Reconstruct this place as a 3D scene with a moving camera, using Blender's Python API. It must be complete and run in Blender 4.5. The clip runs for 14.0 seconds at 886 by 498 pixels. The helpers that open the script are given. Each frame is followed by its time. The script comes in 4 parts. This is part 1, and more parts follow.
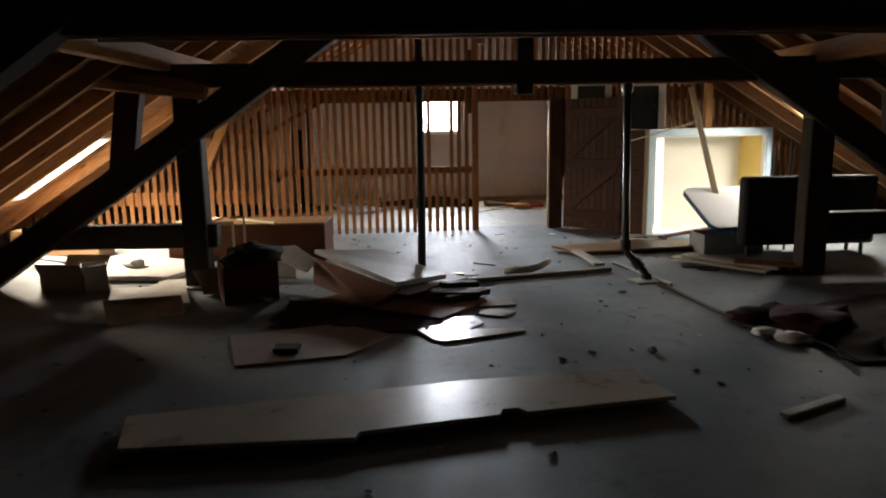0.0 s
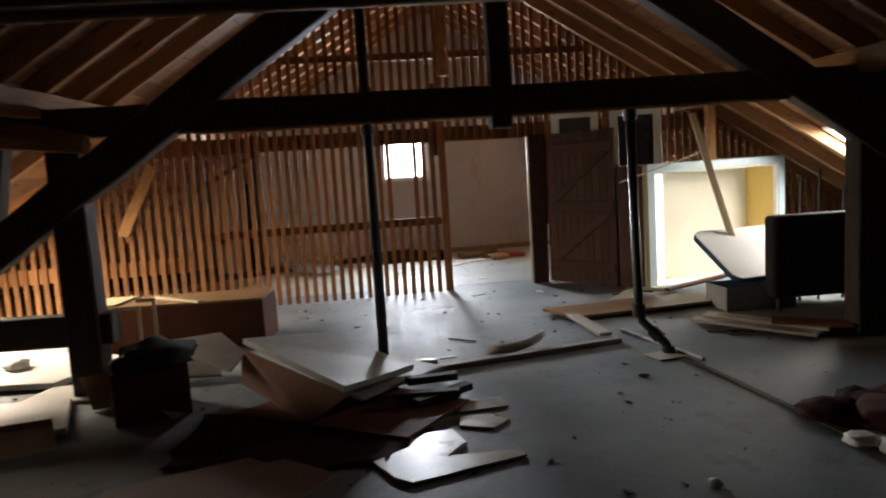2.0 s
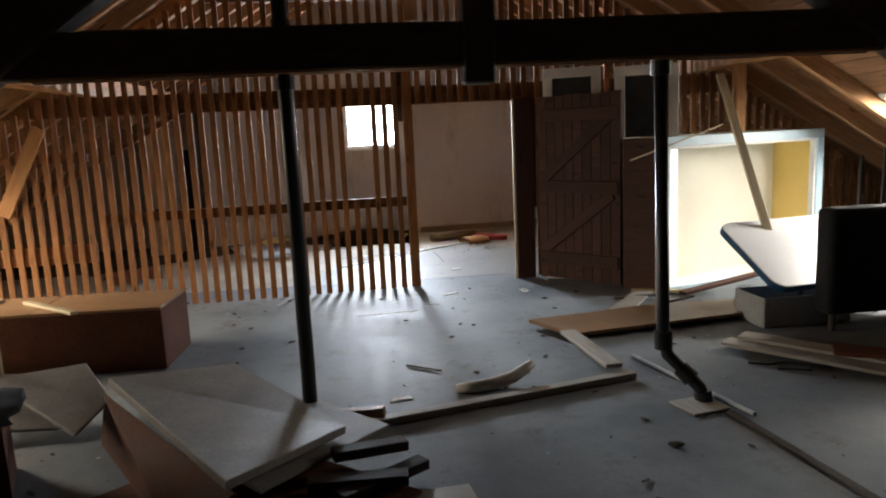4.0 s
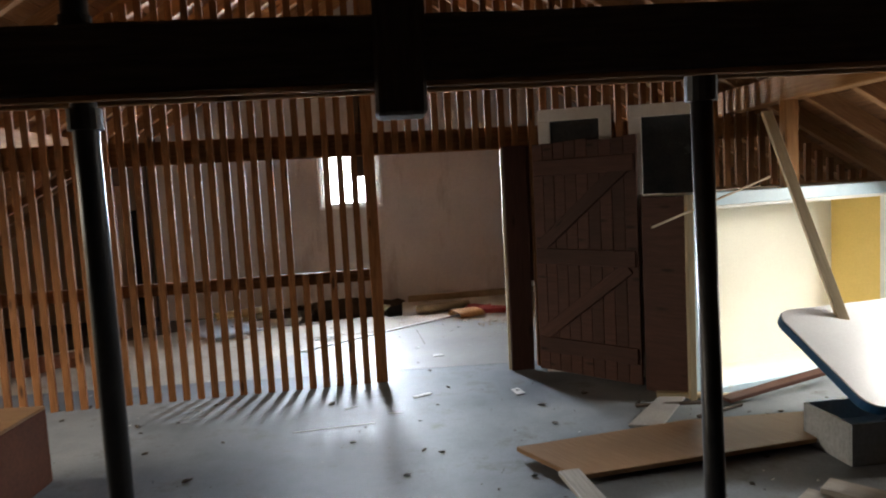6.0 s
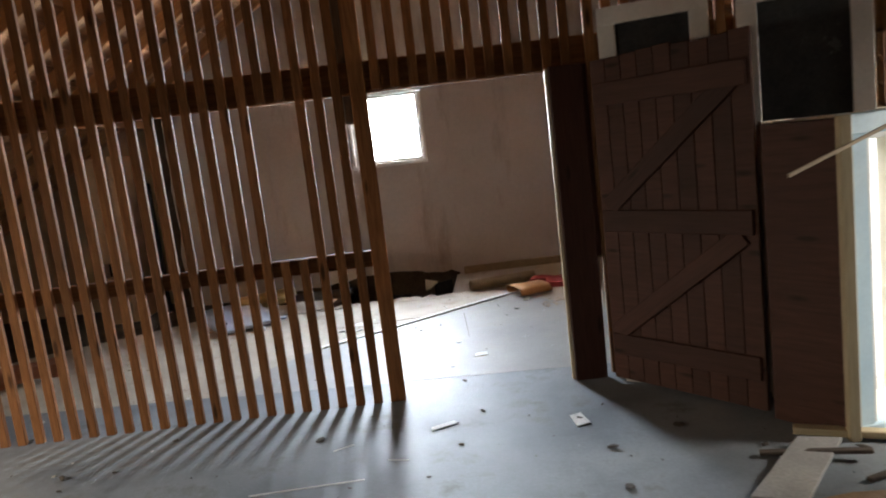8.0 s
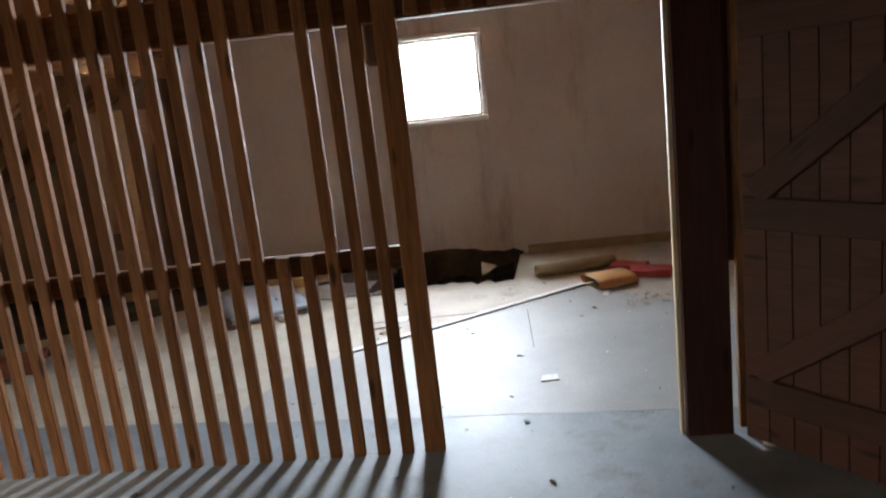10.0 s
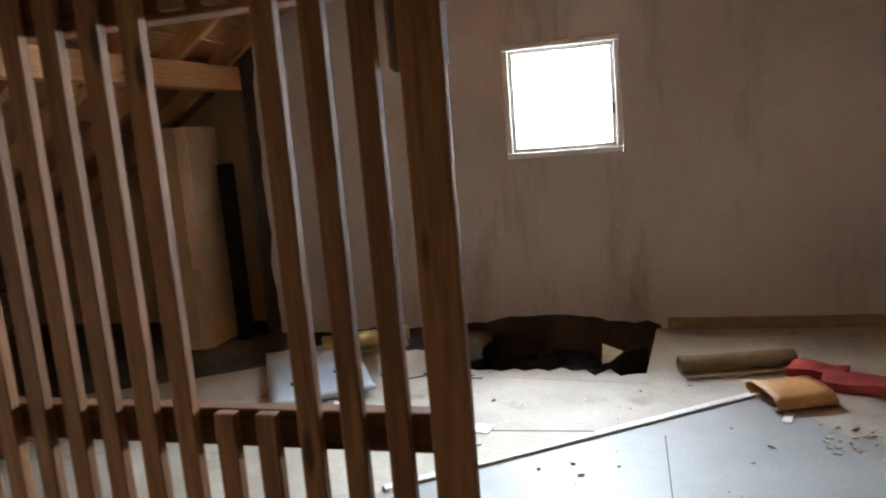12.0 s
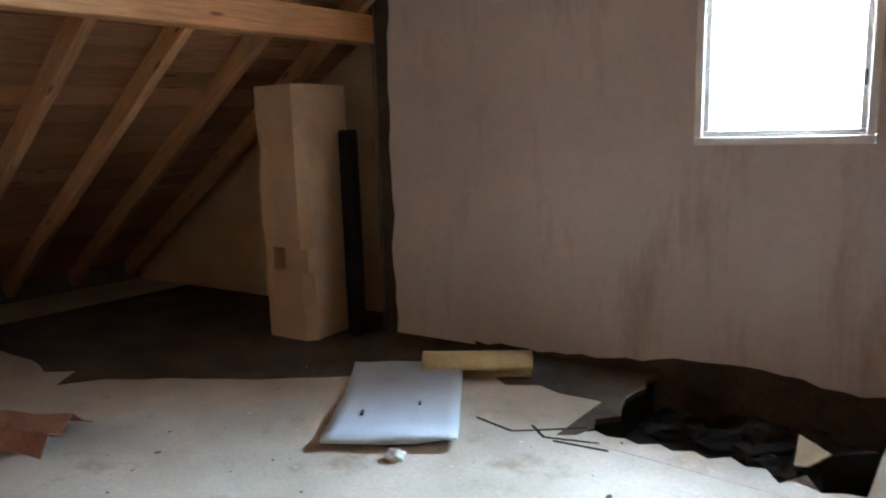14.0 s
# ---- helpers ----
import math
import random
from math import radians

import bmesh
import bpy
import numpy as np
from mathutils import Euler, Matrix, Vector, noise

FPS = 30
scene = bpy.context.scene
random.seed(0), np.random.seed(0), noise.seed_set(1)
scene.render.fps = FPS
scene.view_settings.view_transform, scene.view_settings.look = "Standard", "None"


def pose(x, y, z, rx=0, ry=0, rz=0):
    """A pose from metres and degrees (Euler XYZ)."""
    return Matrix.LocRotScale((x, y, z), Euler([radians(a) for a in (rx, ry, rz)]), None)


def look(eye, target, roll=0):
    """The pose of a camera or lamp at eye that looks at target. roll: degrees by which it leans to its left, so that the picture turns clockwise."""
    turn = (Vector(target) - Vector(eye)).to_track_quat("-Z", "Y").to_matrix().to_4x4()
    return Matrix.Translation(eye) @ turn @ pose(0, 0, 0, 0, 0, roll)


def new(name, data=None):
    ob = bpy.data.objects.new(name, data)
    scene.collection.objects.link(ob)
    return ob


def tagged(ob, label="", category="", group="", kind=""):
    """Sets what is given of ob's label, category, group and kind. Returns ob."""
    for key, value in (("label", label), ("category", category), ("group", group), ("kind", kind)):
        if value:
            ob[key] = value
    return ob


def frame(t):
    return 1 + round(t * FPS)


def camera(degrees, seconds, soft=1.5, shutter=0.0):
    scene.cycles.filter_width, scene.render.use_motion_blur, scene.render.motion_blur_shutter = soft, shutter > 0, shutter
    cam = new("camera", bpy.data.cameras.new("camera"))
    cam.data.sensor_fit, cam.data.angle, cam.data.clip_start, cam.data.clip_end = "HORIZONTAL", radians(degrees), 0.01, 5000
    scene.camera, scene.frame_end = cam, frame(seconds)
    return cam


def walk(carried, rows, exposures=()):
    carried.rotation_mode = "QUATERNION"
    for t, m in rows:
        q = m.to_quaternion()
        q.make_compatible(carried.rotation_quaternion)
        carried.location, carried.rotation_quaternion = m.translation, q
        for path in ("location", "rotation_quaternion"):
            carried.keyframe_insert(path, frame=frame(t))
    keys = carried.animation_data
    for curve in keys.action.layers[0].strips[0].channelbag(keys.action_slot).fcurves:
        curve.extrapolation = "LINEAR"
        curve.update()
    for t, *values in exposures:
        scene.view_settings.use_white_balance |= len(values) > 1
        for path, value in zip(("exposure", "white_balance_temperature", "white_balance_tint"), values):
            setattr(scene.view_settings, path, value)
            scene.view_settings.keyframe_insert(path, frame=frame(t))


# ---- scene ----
cam = camera(64.3, 14.0, soft=2.0, shutter=0.4)
PATH = [
    (0, (0.249, -0.181, 1.605), (0.273, 1.788, 1.258), -0.9),
    (0.5, (0.192, 0.18, 1.628), (0.221, 2.16, 1.352), -0.8),
    (1, (0.268, 0.688, 1.642), (0.252, 2.676, 1.431), -1.8),
    (1.5, (0.284, 1.051, 1.64), (0.282, 3.041, 1.437), -2.4),
    (2, (0.376, 1.405, 1.612), (0.474, 3.389, 1.383), -3.6),
    (2.5, (0.498, 1.881, 1.629), (0.683, 3.854, 1.353), -3.4),
    (2.7, (0.509, 2.024, 1.597), (0.694, 3.997, 1.327), -3.4),
    (4.8, (0.778, 3.71, 1.657), (0.898, 5.675, 1.303), -2.5),
    (5, (0.818, 3.871, 1.654), (0.936, 5.839, 1.321), -2.6),
    (5.5, (0.999, 4.336, 1.692), (1.112, 6.324, 1.506), -2.8),
    (6, (1.155, 4.592, 1.655), (1.26, 6.581, 1.476), -3.1),
    (6.5, (1.327, 4.942, 1.69), (1.526, 6.928, 1.565), -4.2),
    (7, (1.543, 5.274, 1.657), (1.769, 7.256, 1.519), -3.8),
    (7.5, (1.626, 5.711, 1.623), (1.571, 7.699, 1.407), -4.9),
    (7.7, (1.668, 5.937, 1.584), (1.55, 7.918, 1.339), -5.7),
    (9.8, (1.567, 7.562, 1.555), (1.224, 9.473, 1.073), -7.9),
    (10, (1.58, 7.587, 1.554), (1.223, 9.516, 1.166), -6.4),
    (10.5, (1.565, 7.995, 1.607), (1.219, 9.933, 1.258), -4.5),
    (11, (1.423, 8.401, 1.57), (0.959, 10.316, 1.231), -3.4),
    (11.5, (1.37, 8.796, 1.566), (0.729, 10.669, 1.275), -5.3),
    (12, (1.44, 9.136, 1.609), (0.741, 10.984, 1.302), -4.7),
    (12.5, (1.464, 9.475, 1.602), (0.789, 11.327, 1.262), -2.3),
    (13, (1.442, 9.848, 1.726), (0.652, 11.65, 1.361), -3.0),
    (13.5, (1.432, 10.203, 1.622), (0.379, 11.865, 1.264), -2.7),
    (14, (1.376, 10.525, 1.56), (0.151, 12.068, 1.215), -1.7),
]
walk(cam, [(t, look(eye, target, roll)) for t, eye, target, roll in PATH], [(0, 0.46, 6300, 10), (2.5, 0.45, 6250, 10), (5, 0.44, 5950, 10), (7.5, 0.51, 5950, 10), (11, 0.62, 5900, 8), (12.5, 0.80, 5550, 5), (14, 1.0, 5050, 2)])

# ---- world and lights ----
world = bpy.data.worlds.new("world")
scene.world = world
world.use_nodes = True
wn = world.node_tree.nodes
sky = wn.new("ShaderNodeTexSky")
sky.sky_type, sky.sun_disc, sky.sun_elevation, sky.sun_rotation = "NISHITA", False, radians(40), radians(200)
world.node_tree.links.new(sky.outputs[0], wn["Background"].inputs[0])
wn["Background"].inputs[1].default_value = 0.15


def area(name, m, sx, sy, power, colour, spread=180):
    data = bpy.data.lights.new(name, "AREA")
    data.shape, data.size, data.size_y, data.energy, data.color, data.spread = "RECTANGLE", sx, sy, power, colour, radians(spread)
    ob = new(name, data)
    ob.matrix_world = m
    return ob


WIN = (-0.025, 0.87, 1.405, 2.285, 14.68)  # gable window: x0, x1, z0, z1, wall face
area("window_daylight", look((0.425, 15.26, 1.87), (0.5, 8.0, 1.1)), 0.84, 0.82, 380, (0.92, 0.965, 1.0), 150)
area("roof_window_daylight", look((-4.58, 8.75, 1.27), (-3.75, 8.75, 0.0)), 0.7, 1.15, 160, (1.0, 0.83, 0.60), 150)
area("roof_window_daylight", look((5.70, 9.10, 1.66), (4.6, 9.1, 0.3)), 0.6, 0.7, 60, (1.0, 0.90, 0.74), 150)


# ---- materials ----
def mat(name, rough=0.7, metal=0.0):
    m = bpy.data.materials.new(name)
    m.use_nodes = True
    b = m.node_tree.nodes["Principled BSDF"]
    b.inputs["Roughness"].default_value, b.inputs["Metallic"].default_value = rough, metal
    return m, m.node_tree.nodes, m.node_tree.links, b


def ramp(nodes, links, source, stops):
    r = nodes.new("ShaderNodeValToRGB")
    while len(r.color_ramp.elements) < len(stops):
        r.color_ramp.elements.new(0.5)
    for e, (p, c) in zip(r.color_ramp.elements, stops):
        e.position, e.color = p, (*c, 1)
    links.new(source, r.inputs[0])
    return r.outputs[0]


def mix(nodes, links, a, b, f, mode="MIX"):
    n = nodes.new("ShaderNodeMix")
    n.data_type, n.blend_type = "RGBA", mode
    for socket, v in ((n.inputs[0], f), (n.inputs[6], a), (n.inputs[7], b)):
        if isinstance(v, (int, float)):
            socket.default_value = v
        elif isinstance(v, tuple):
            socket.default_value = (*v, 1)
        else:
            links.new(v, socket)
    return n.outputs[2]


def noise_tex(nodes, links, scale, stretch=(1, 1, 1), detail=5, rough=0.6, offset=None):
    tc, mp, n = nodes.new("ShaderNodeTexCoord"), nodes.new("ShaderNodeMapping"), nodes.new("ShaderNodeTexNoise")
    mp.inputs["Scale"].default_value = stretch
    links.new(tc.outputs["Object"], mp.inputs[0])
    if offset is not None:
        links.new(offset, mp.inputs[1])
    links.new(mp.outputs[0], n.inputs[0])
    n.inputs["Scale"].default_value, n.inputs["Detail"].default_value, n.inputs["Roughness"].default_value = scale, detail, rough
    return n.outputs[0]


def bump(nodes, links, b, source, strength, dist):
    n = nodes.new("ShaderNodeBump")
    n.inputs["Strength"].default_value, n.inputs["Distance"].default_value = strength, dist
    links.new(source, n.inputs["Height"])
    links.new(n.outputs[0], b.inputs["Normal"])


def wood(name, dark, light, rough=0.65, dirt=0.35, knots=True, spec=0.2):
    """Grain runs along local x; each piece is shifted and shaded a little by its own random number."""
    m, nodes, links, b = mat(name, rough)
    info = nodes.new("ShaderNodeObjectInfo")
    sh = nodes.new("ShaderNodeMath")
    sh.operation = "MULTIPLY"
    sh.inputs[1].default_value = 40
    links.new(info.outputs["Random"], sh.inputs[0])
    grain = noise_tex(nodes, links, 9, (0.5, 7, 7), 6, 0.65, sh.outputs[0])
    big = noise_tex(nodes, links, 1.6, (0.7, 2, 2), 3, 0.5, sh.outputs[0])
    c = ramp(nodes, links, grain, [(0.3, dark), (0.7, light)])
    lo = tuple(v * 0.45 for v in dark)
    c = mix(nodes, links, c, lo, ramp(nodes, links, big, [(0.5, (0, 0, 0)), (0.75, (dirt, dirt, dirt))]))
    if knots:
        vo = nodes.new("ShaderNodeTexVoronoi")
        tc, mp = nodes.new("ShaderNodeTexCoord"), nodes.new("ShaderNodeMapping")
        mp.inputs["Scale"].default_value = (2.2, 9, 9)
        links.new(tc.outputs["Object"], mp.inputs[0])
        links.new(sh.outputs[0], mp.inputs[1])
        links.new(mp.outputs[0], vo.inputs[0])
        vo.inputs["Scale"].default_value = 1.0
        k = ramp(nodes, links, vo.outputs["Distance"], [(0.08, (0.85, 0.85, 0.85)), (0.16, (0, 0, 0))])
        c = mix(nodes, links, c, tuple(v * 0.3 for v in dark), k)
    tone = nodes.new("ShaderNodeMapRange")
    tone.inputs[3].default_value, tone.inputs[4].default_value = 0.72, 1.12
    links.new(info.outputs["Random"], tone.inputs[0])
    c = mix(nodes, links, c, tone.outputs[0], 1.0, "MULTIPLY")
    links.new(c, b.inputs["Base Color"])
    b.inputs["Specular IOR Level"].default_value = spec
    bump(nodes, links, b, grain, 0.35, 0.004)
    return m


def mottled(name, a, c2, scale=3.0, rough=0.8, fine=40, bump_s=0.3, bump_d=0.003, spec=0.5, metal=0.0, stain=None, speck=0.78):
    m, nodes, links, b = mat(name, rough, metal)
    n1 = noise_tex(nodes, links, scale, (1, 1, 1), 6, 0.62)
    n2 = noise_tex(nodes, links, fine, (1, 1, 1), 3, 0.6)
    c = ramp(nodes, links, n1, [(0.32, a), (0.68, c2)])
    c = mix(nodes, links, c, ramp(nodes, links, n2, [(0.3, (speck,) * 3), (0.7, (1.05,) * 3)]), 1.0, "MULTIPLY")
    if stain:
        n3 = noise_tex(nodes, links, stain[1], stain[3] if len(stain) > 3 else (1, 1, 1), 7, 0.7)
        c = mix(nodes, links, c, stain[0], ramp(nodes, links, n3, [(stain[2], (0, 0, 0)), (stain[2] + 0.14, (0.75, 0.75, 0.75))]))
    links.new(c, b.inputs["Base Color"])
    b.inputs["Specular IOR Level"].default_value = spec
    bump(nodes, links, b, n2, bump_s, bump_d)
    r = ramp(nodes, links, n1, [(0.3, (rough * 0.85,) * 3), (0.7, (min(1, rough * 1.15),) * 3)])
    links.new(r, b.inputs["Roughness"])
    return m


M_SLAT = wood("weathered_spruce_lath", (0.15, 0.062, 0.021), (0.30, 0.133, 0.047), 0.8, 0.3)
M_RAFTER = wood("spruce_rafter", (0.30, 0.15, 0.065), (0.52, 0.29, 0.13), 0.65, 0.25)
M_BOARD = wood("roof_boarding", (0.19, 0.092, 0.042), (0.34, 0.17, 0.075), 0.7, 0.35)
M_DARK = wood("dark_old_timber", (0.045, 0.036, 0.032), (0.095, 0.075, 0.060), 0.75, 0.4, False)
M_PURLIN = wood("orange_spruce_purlin", (0.33, 0.15, 0.05), (0.52, 0.27, 0.10), 0.6, 0.15)
M_LEAF = wood("dark_red_brown_boards", (0.048, 0.020, 0.013), (0.080, 0.034, 0.022), 0.65, 0.4)
M_PLANK = wood("grey_dusty_plank", (0.36, 0.33, 0.29), (0.56, 0.52, 0.46), 0.6, 0.35, False)
M_PALE = wood("pale_planed_plank", (0.45, 0.36, 0.22), (0.62, 0.52, 0.34), 0.6, 0.2, False)
M_VENEER = wood("brown_wood_veneer", (0.30, 0.17, 0.085), (0.42, 0.26, 0.14), 0.42, 0.2, False)
M_REDBROWN = mottled("red_brown_laminate", (0.13, 0.05, 0.03), (0.19, 0.078, 0.045), 4, 0.75, spec=0.15)
M_TAN = mottled("bare_tan_screed", (0.34, 0.295, 0.23), (0.50, 0.445, 0.365), 1.3, 0.75, 45, 0.35, 0.003, 0.3, 0, ((0.22, 0.165, 0.11), 2.4, 0.57), speck=0.88)
M_LINO = mottled("worn_grey_lino", (0.225, 0.22, 0.21), (0.345, 0.335, 0.315), 0.9, 0.6, 55, 0.2, 0.002, 0.35, 0, ((0.30, 0.275, 0.235), 1.5, 0.54), speck=0.9)
M_FLOOR = mottled("dusty_grey_floor", (0.105, 0.118, 0.135), (0.25, 0.268, 0.285), 1.3, 0.62, 55, 0.2, 0.002, 0.32, 0, ((0.09, 0.085, 0.08), 2.6, 0.54), speck=0.88)
M_PLASTER = mottled("stained_plaster", (0.43, 0.39, 0.36), (0.56, 0.515, 0.48), 0.7, 0.9, 22, 0.15, 0.003, 0.3, 0, ((0.30, 0.235, 0.19), 1.2, 0.52, (1.6, 1.6, 0.35)), 0.96)
M_DARKGREY = mottled("dark_warm_grey", (0.06, 0.055, 0.05), (0.14, 0.12, 0.10), 2, 0.95, 20, 0.6, 0.01)
M_DARKBROWN = mottled("dark_brown_matt", (0.035, 0.026, 0.019), (0.10, 0.075, 0.052), 2.2, 0.95, 35, 0.5, 0.004, 0.1)
M_FLUE = mottled("tan_plastered_flue", (0.42, 0.29, 0.17), (0.55, 0.40, 0.25), 2, 0.9, 30, speck=0.93)
M_CREAM = mottled("cream_painted_board", (0.76, 0.72, 0.60), (0.82, 0.79, 0.68), 1.2, 0.6, 60, 0.1, 0.002, 0.3, speck=0.97)
M_YELLOWSHADE = mottled("shaded_yellow_board", (0.62, 0.42, 0.10), (0.70, 0.50, 0.15), 1.2, 0.6, 60, 0.1, 0.002, 0.3, speck=0.97)
M_BLUEWHITE = mottled("pale_blue_gloss_paint", (0.42, 0.57, 0.66), (0.54, 0.67, 0.74), 5, 0.45, 60, 0.15, 0.002, 0.5, 0, ((0.40, 0.38, 0.34), 5, 0.62), speck=0.95)
M_WHITEPAINT = mottled("dirty_white_paint", (0.62, 0.60, 0.56), (0.76, 0.74, 0.70), 4, 0.5, 50, speck=0.94)
M_IRON = mottled("black_cast_iron", (0.012, 0.012, 0.013), (0.028, 0.027, 0.027), 12, 0.42, 90, 0.5, 0.002, 0.5, 0.0)
M_BLACK = mottled("black_cloth", (0.012, 0.012, 0.014), (0.028, 0.027, 0.028), 6, 0.8, 120, 0.5, 0.002, 0.3)
M_TABLE = mottled("white_laminate", (0.72, 0.74, 0.77), (0.78, 0.80, 0.82), 2, 0.32, 80, 0.05, 0.001, 0.5, speck=0.97)
M_BLUE = mottled("blue_plastic_edging", (0.02, 0.09, 0.22), (0.03, 0.13, 0.30), 6, 0.4)
M_GREY = mottled("grey_plastic", (0.40, 0.43, 0.45), (0.50, 0.53, 0.55), 5, 0.5)
M_WHITEBD = mottled("dusty_white_chipboard", (0.25, 0.24, 0.23), (0.38, 0.365, 0.345), 3, 0.6, 60, 0.2, 0.002, 0.3, 0, ((0.33, 0.29, 0.24), 4, 0.58))
M_GLOSSBD = mottled("dusty_glossy_board", (0.46, 0.42, 0.35), (0.62, 0.57, 0.48), 3, 0.30, 60, 0.1, 0.001, 0.6, 0, ((0.20, 0.15, 0.10), 3, 0.6), speck=0.9)
M_PINK = mottled("dull_pink_board", (0.20, 0.135, 0.12), (0.27, 0.185, 0.16), 3, 0.6)
M_CARD = mottled("brown_cardboard", (0.30, 0.22, 0.14), (0.42, 0.33, 0.22), 4, 0.85)
M_CARPET = mottled("tan_felt_backing", (0.24, 0.185, 0.11), (0.34, 0.27, 0.17), 8, 0.95, 160, 0.6, 0.003, 0.1)
M_ORANGE = mottled("orange_brown_vinyl", (0.42, 0.20, 0.06), (0.52, 0.27, 0.09), 5, 0.55, 80, 0.2, 0.002)
M_RED = mottled("red_carpet", (0.26, 0.045, 0.04), (0.36, 0.07, 0.06), 8, 0.95, 180, 0.6, 0.004, 0.1)
M_SHEET = mottled("pale_blue_grey_vinyl", (0.42, 0.48, 0.55), (0.52, 0.58, 0.64), 3, 0.45, 60, 0.1, 0.001, speck=0.96)
M_TUBE = mottled("glossy_ochre_vinyl", (0.42, 0.31, 0.13), (0.52, 0.40, 0.18), 4, 0.3, 60, 0.1, 0.001)
M_RUST = mottled("rust_brown_paper", (0.15, 0.06, 0.03), (0.25, 0.11, 0.06), 5, 0.8)
M_RUBBLE = mottled("plaster_rubble", (0.30, 0.24, 0.17), (0.50, 0.43, 0.34), 30, 0.95)
M_DEBRIS = mottled("dark_litter", (0.03, 0.025, 0.02), (0.10, 0.08, 0.06), 30, 0.9)
M_CHIP = mottled("white_paint_chips", (0.62, 0.61, 0.58), (0.75, 0.74, 0.71), 20, 0.7)
M_VOID = mottled("near_black_matt", (0.010, 0.009, 0.008), (0.022, 0.019, 0.017), 3, 0.95, 40, 0.3, 0.003, 0.05)
M_MAROON = mottled("maroon_cloth", (0.035, 0.014, 0.012), (0.075, 0.030, 0.025), 8, 0.95, 90, 0.6, 0.004, 0.1)
M_DARKSHEET = mottled("dark_maroon_matt", (0.022, 0.012, 0.011), (0.055, 0.026, 0.022), 5, 0.95, 120, 0.6, 0.004, 0.1)
M_DARKGLASS = mottled("dusty_dark_glass", (0.030, 0.033, 0.036), (0.055, 0.058, 0.06), 3, 0.25, 60, 0.05, 0.001, 0.5)

M_PANE, _n, _l, _b = mat("window_glass", 0.05)
_b.inputs["Transmission Weight"].default_value, _b.inputs["IOR"].default_value = 1.0, 1.05

M_SKYGLOW, _n, _l, _b = mat("bright_overcast_sky", 1.0)
_b.inputs["Base Color"].default_value = (0.9, 0.9, 0.9, 1)
_b.inputs["Emission Color"].default_value, _b.inputs["Emission Strength"].default_value = (1.0, 0.99, 0.97, 1), 5.0


# ---- mesh helpers ----
def mesh_ob(name, bm, material, m=None, smooth=False):
    me = bpy.data.meshes.new(name)
    if smooth:
        for f in bm.faces:
            f.smooth = True
    bm.to_mesh(me)
    bm.free()
    me.materials.append(material)
    ob = new(name, me)
    if m is not None:
        ob.matrix_world = m
    return ob


def part(name, bm, material, parent, label="", m=None, smooth=False):
    ob = mesh_ob(name, bm, material, None, smooth)
    ob.parent = parent
    if m is not None:
        ob.matrix_basis = m
    return tagged(ob, label) if label else ob


def thing(name, label, category, m=None, group="", kind=""):
    ob = new(name)
    ob.empty_display_size = 0.1
    if m is not None:
        ob.matrix_world = m
    return tagged(ob, label, category, group, kind)


def box(x0, x1, y0, y1, z0, z1, bev=0.0, bm=None):
    bm = bm or bmesh.new()
    r = bmesh.ops.create_cube(bm, size=1, matrix=Matrix.LocRotScale(((x0 + x1) / 2, (y0 + y1) / 2, (z0 + z1) / 2), None, (x1 - x0, y1 - y0, z1 - z0)))
    if bev:
        edges = list({e for v in r["verts"] for e in v.link_edges})
        bmesh.ops.bevel(bm, geom=edges, offset=bev, segments=1, affect="EDGES", profile=0.5)
    return bm


def along(p0, p1, up=(0, 0, 1)):
    """A pose at p0 whose x runs to p1; z leans to up. Also the length."""
    p0, p1 = Vector(p0), Vector(p1)
    x = (p1 - p0).normalized()
    y = Vector(up).cross(x).normalized()
    z = x.cross(y)
    m = Matrix((x, y, z)).transposed().to_4x4()
    m.translation = p0
    return m, (p1 - p0).length


def stick(length, w, h, bev=0.006):
    return box(0, length, -w / 2, w / 2, -h / 2, h / 2, bev)


def rough_beam(length, w, h, seed=0, amp=0.006, bev=0.012, step=0.35):
    """A hewn beam along x with slightly uneven faces."""
    bm = box(0, length, -w / 2, w / 2, -h / 2, h / 2)
    n = max(1, int(length / step))
    cut = [e for e in bm.edges if abs(e.verts[0].co.x - e.verts[1].co.x) > length * 0.9]
    bmesh.ops.subdivide_edges(bm, edges=cut, cuts=n, use_grid_fill=True)
    sharp = [e for e in bm.edges if len(e.link_faces) == 2 and e.calc_face_angle(0) > 1]
    bmesh.ops.bevel(bm, geom=sharp, offset=bev, segments=1, affect="EDGES", profile=0.5)
    for v in bm.verts:
        d = noise.noise_vector(v.co * 2.3 + Vector((seed * 7.7, seed, 0)))
        v.co += Vector((0, d.y, d.z)) * amp
    return bm


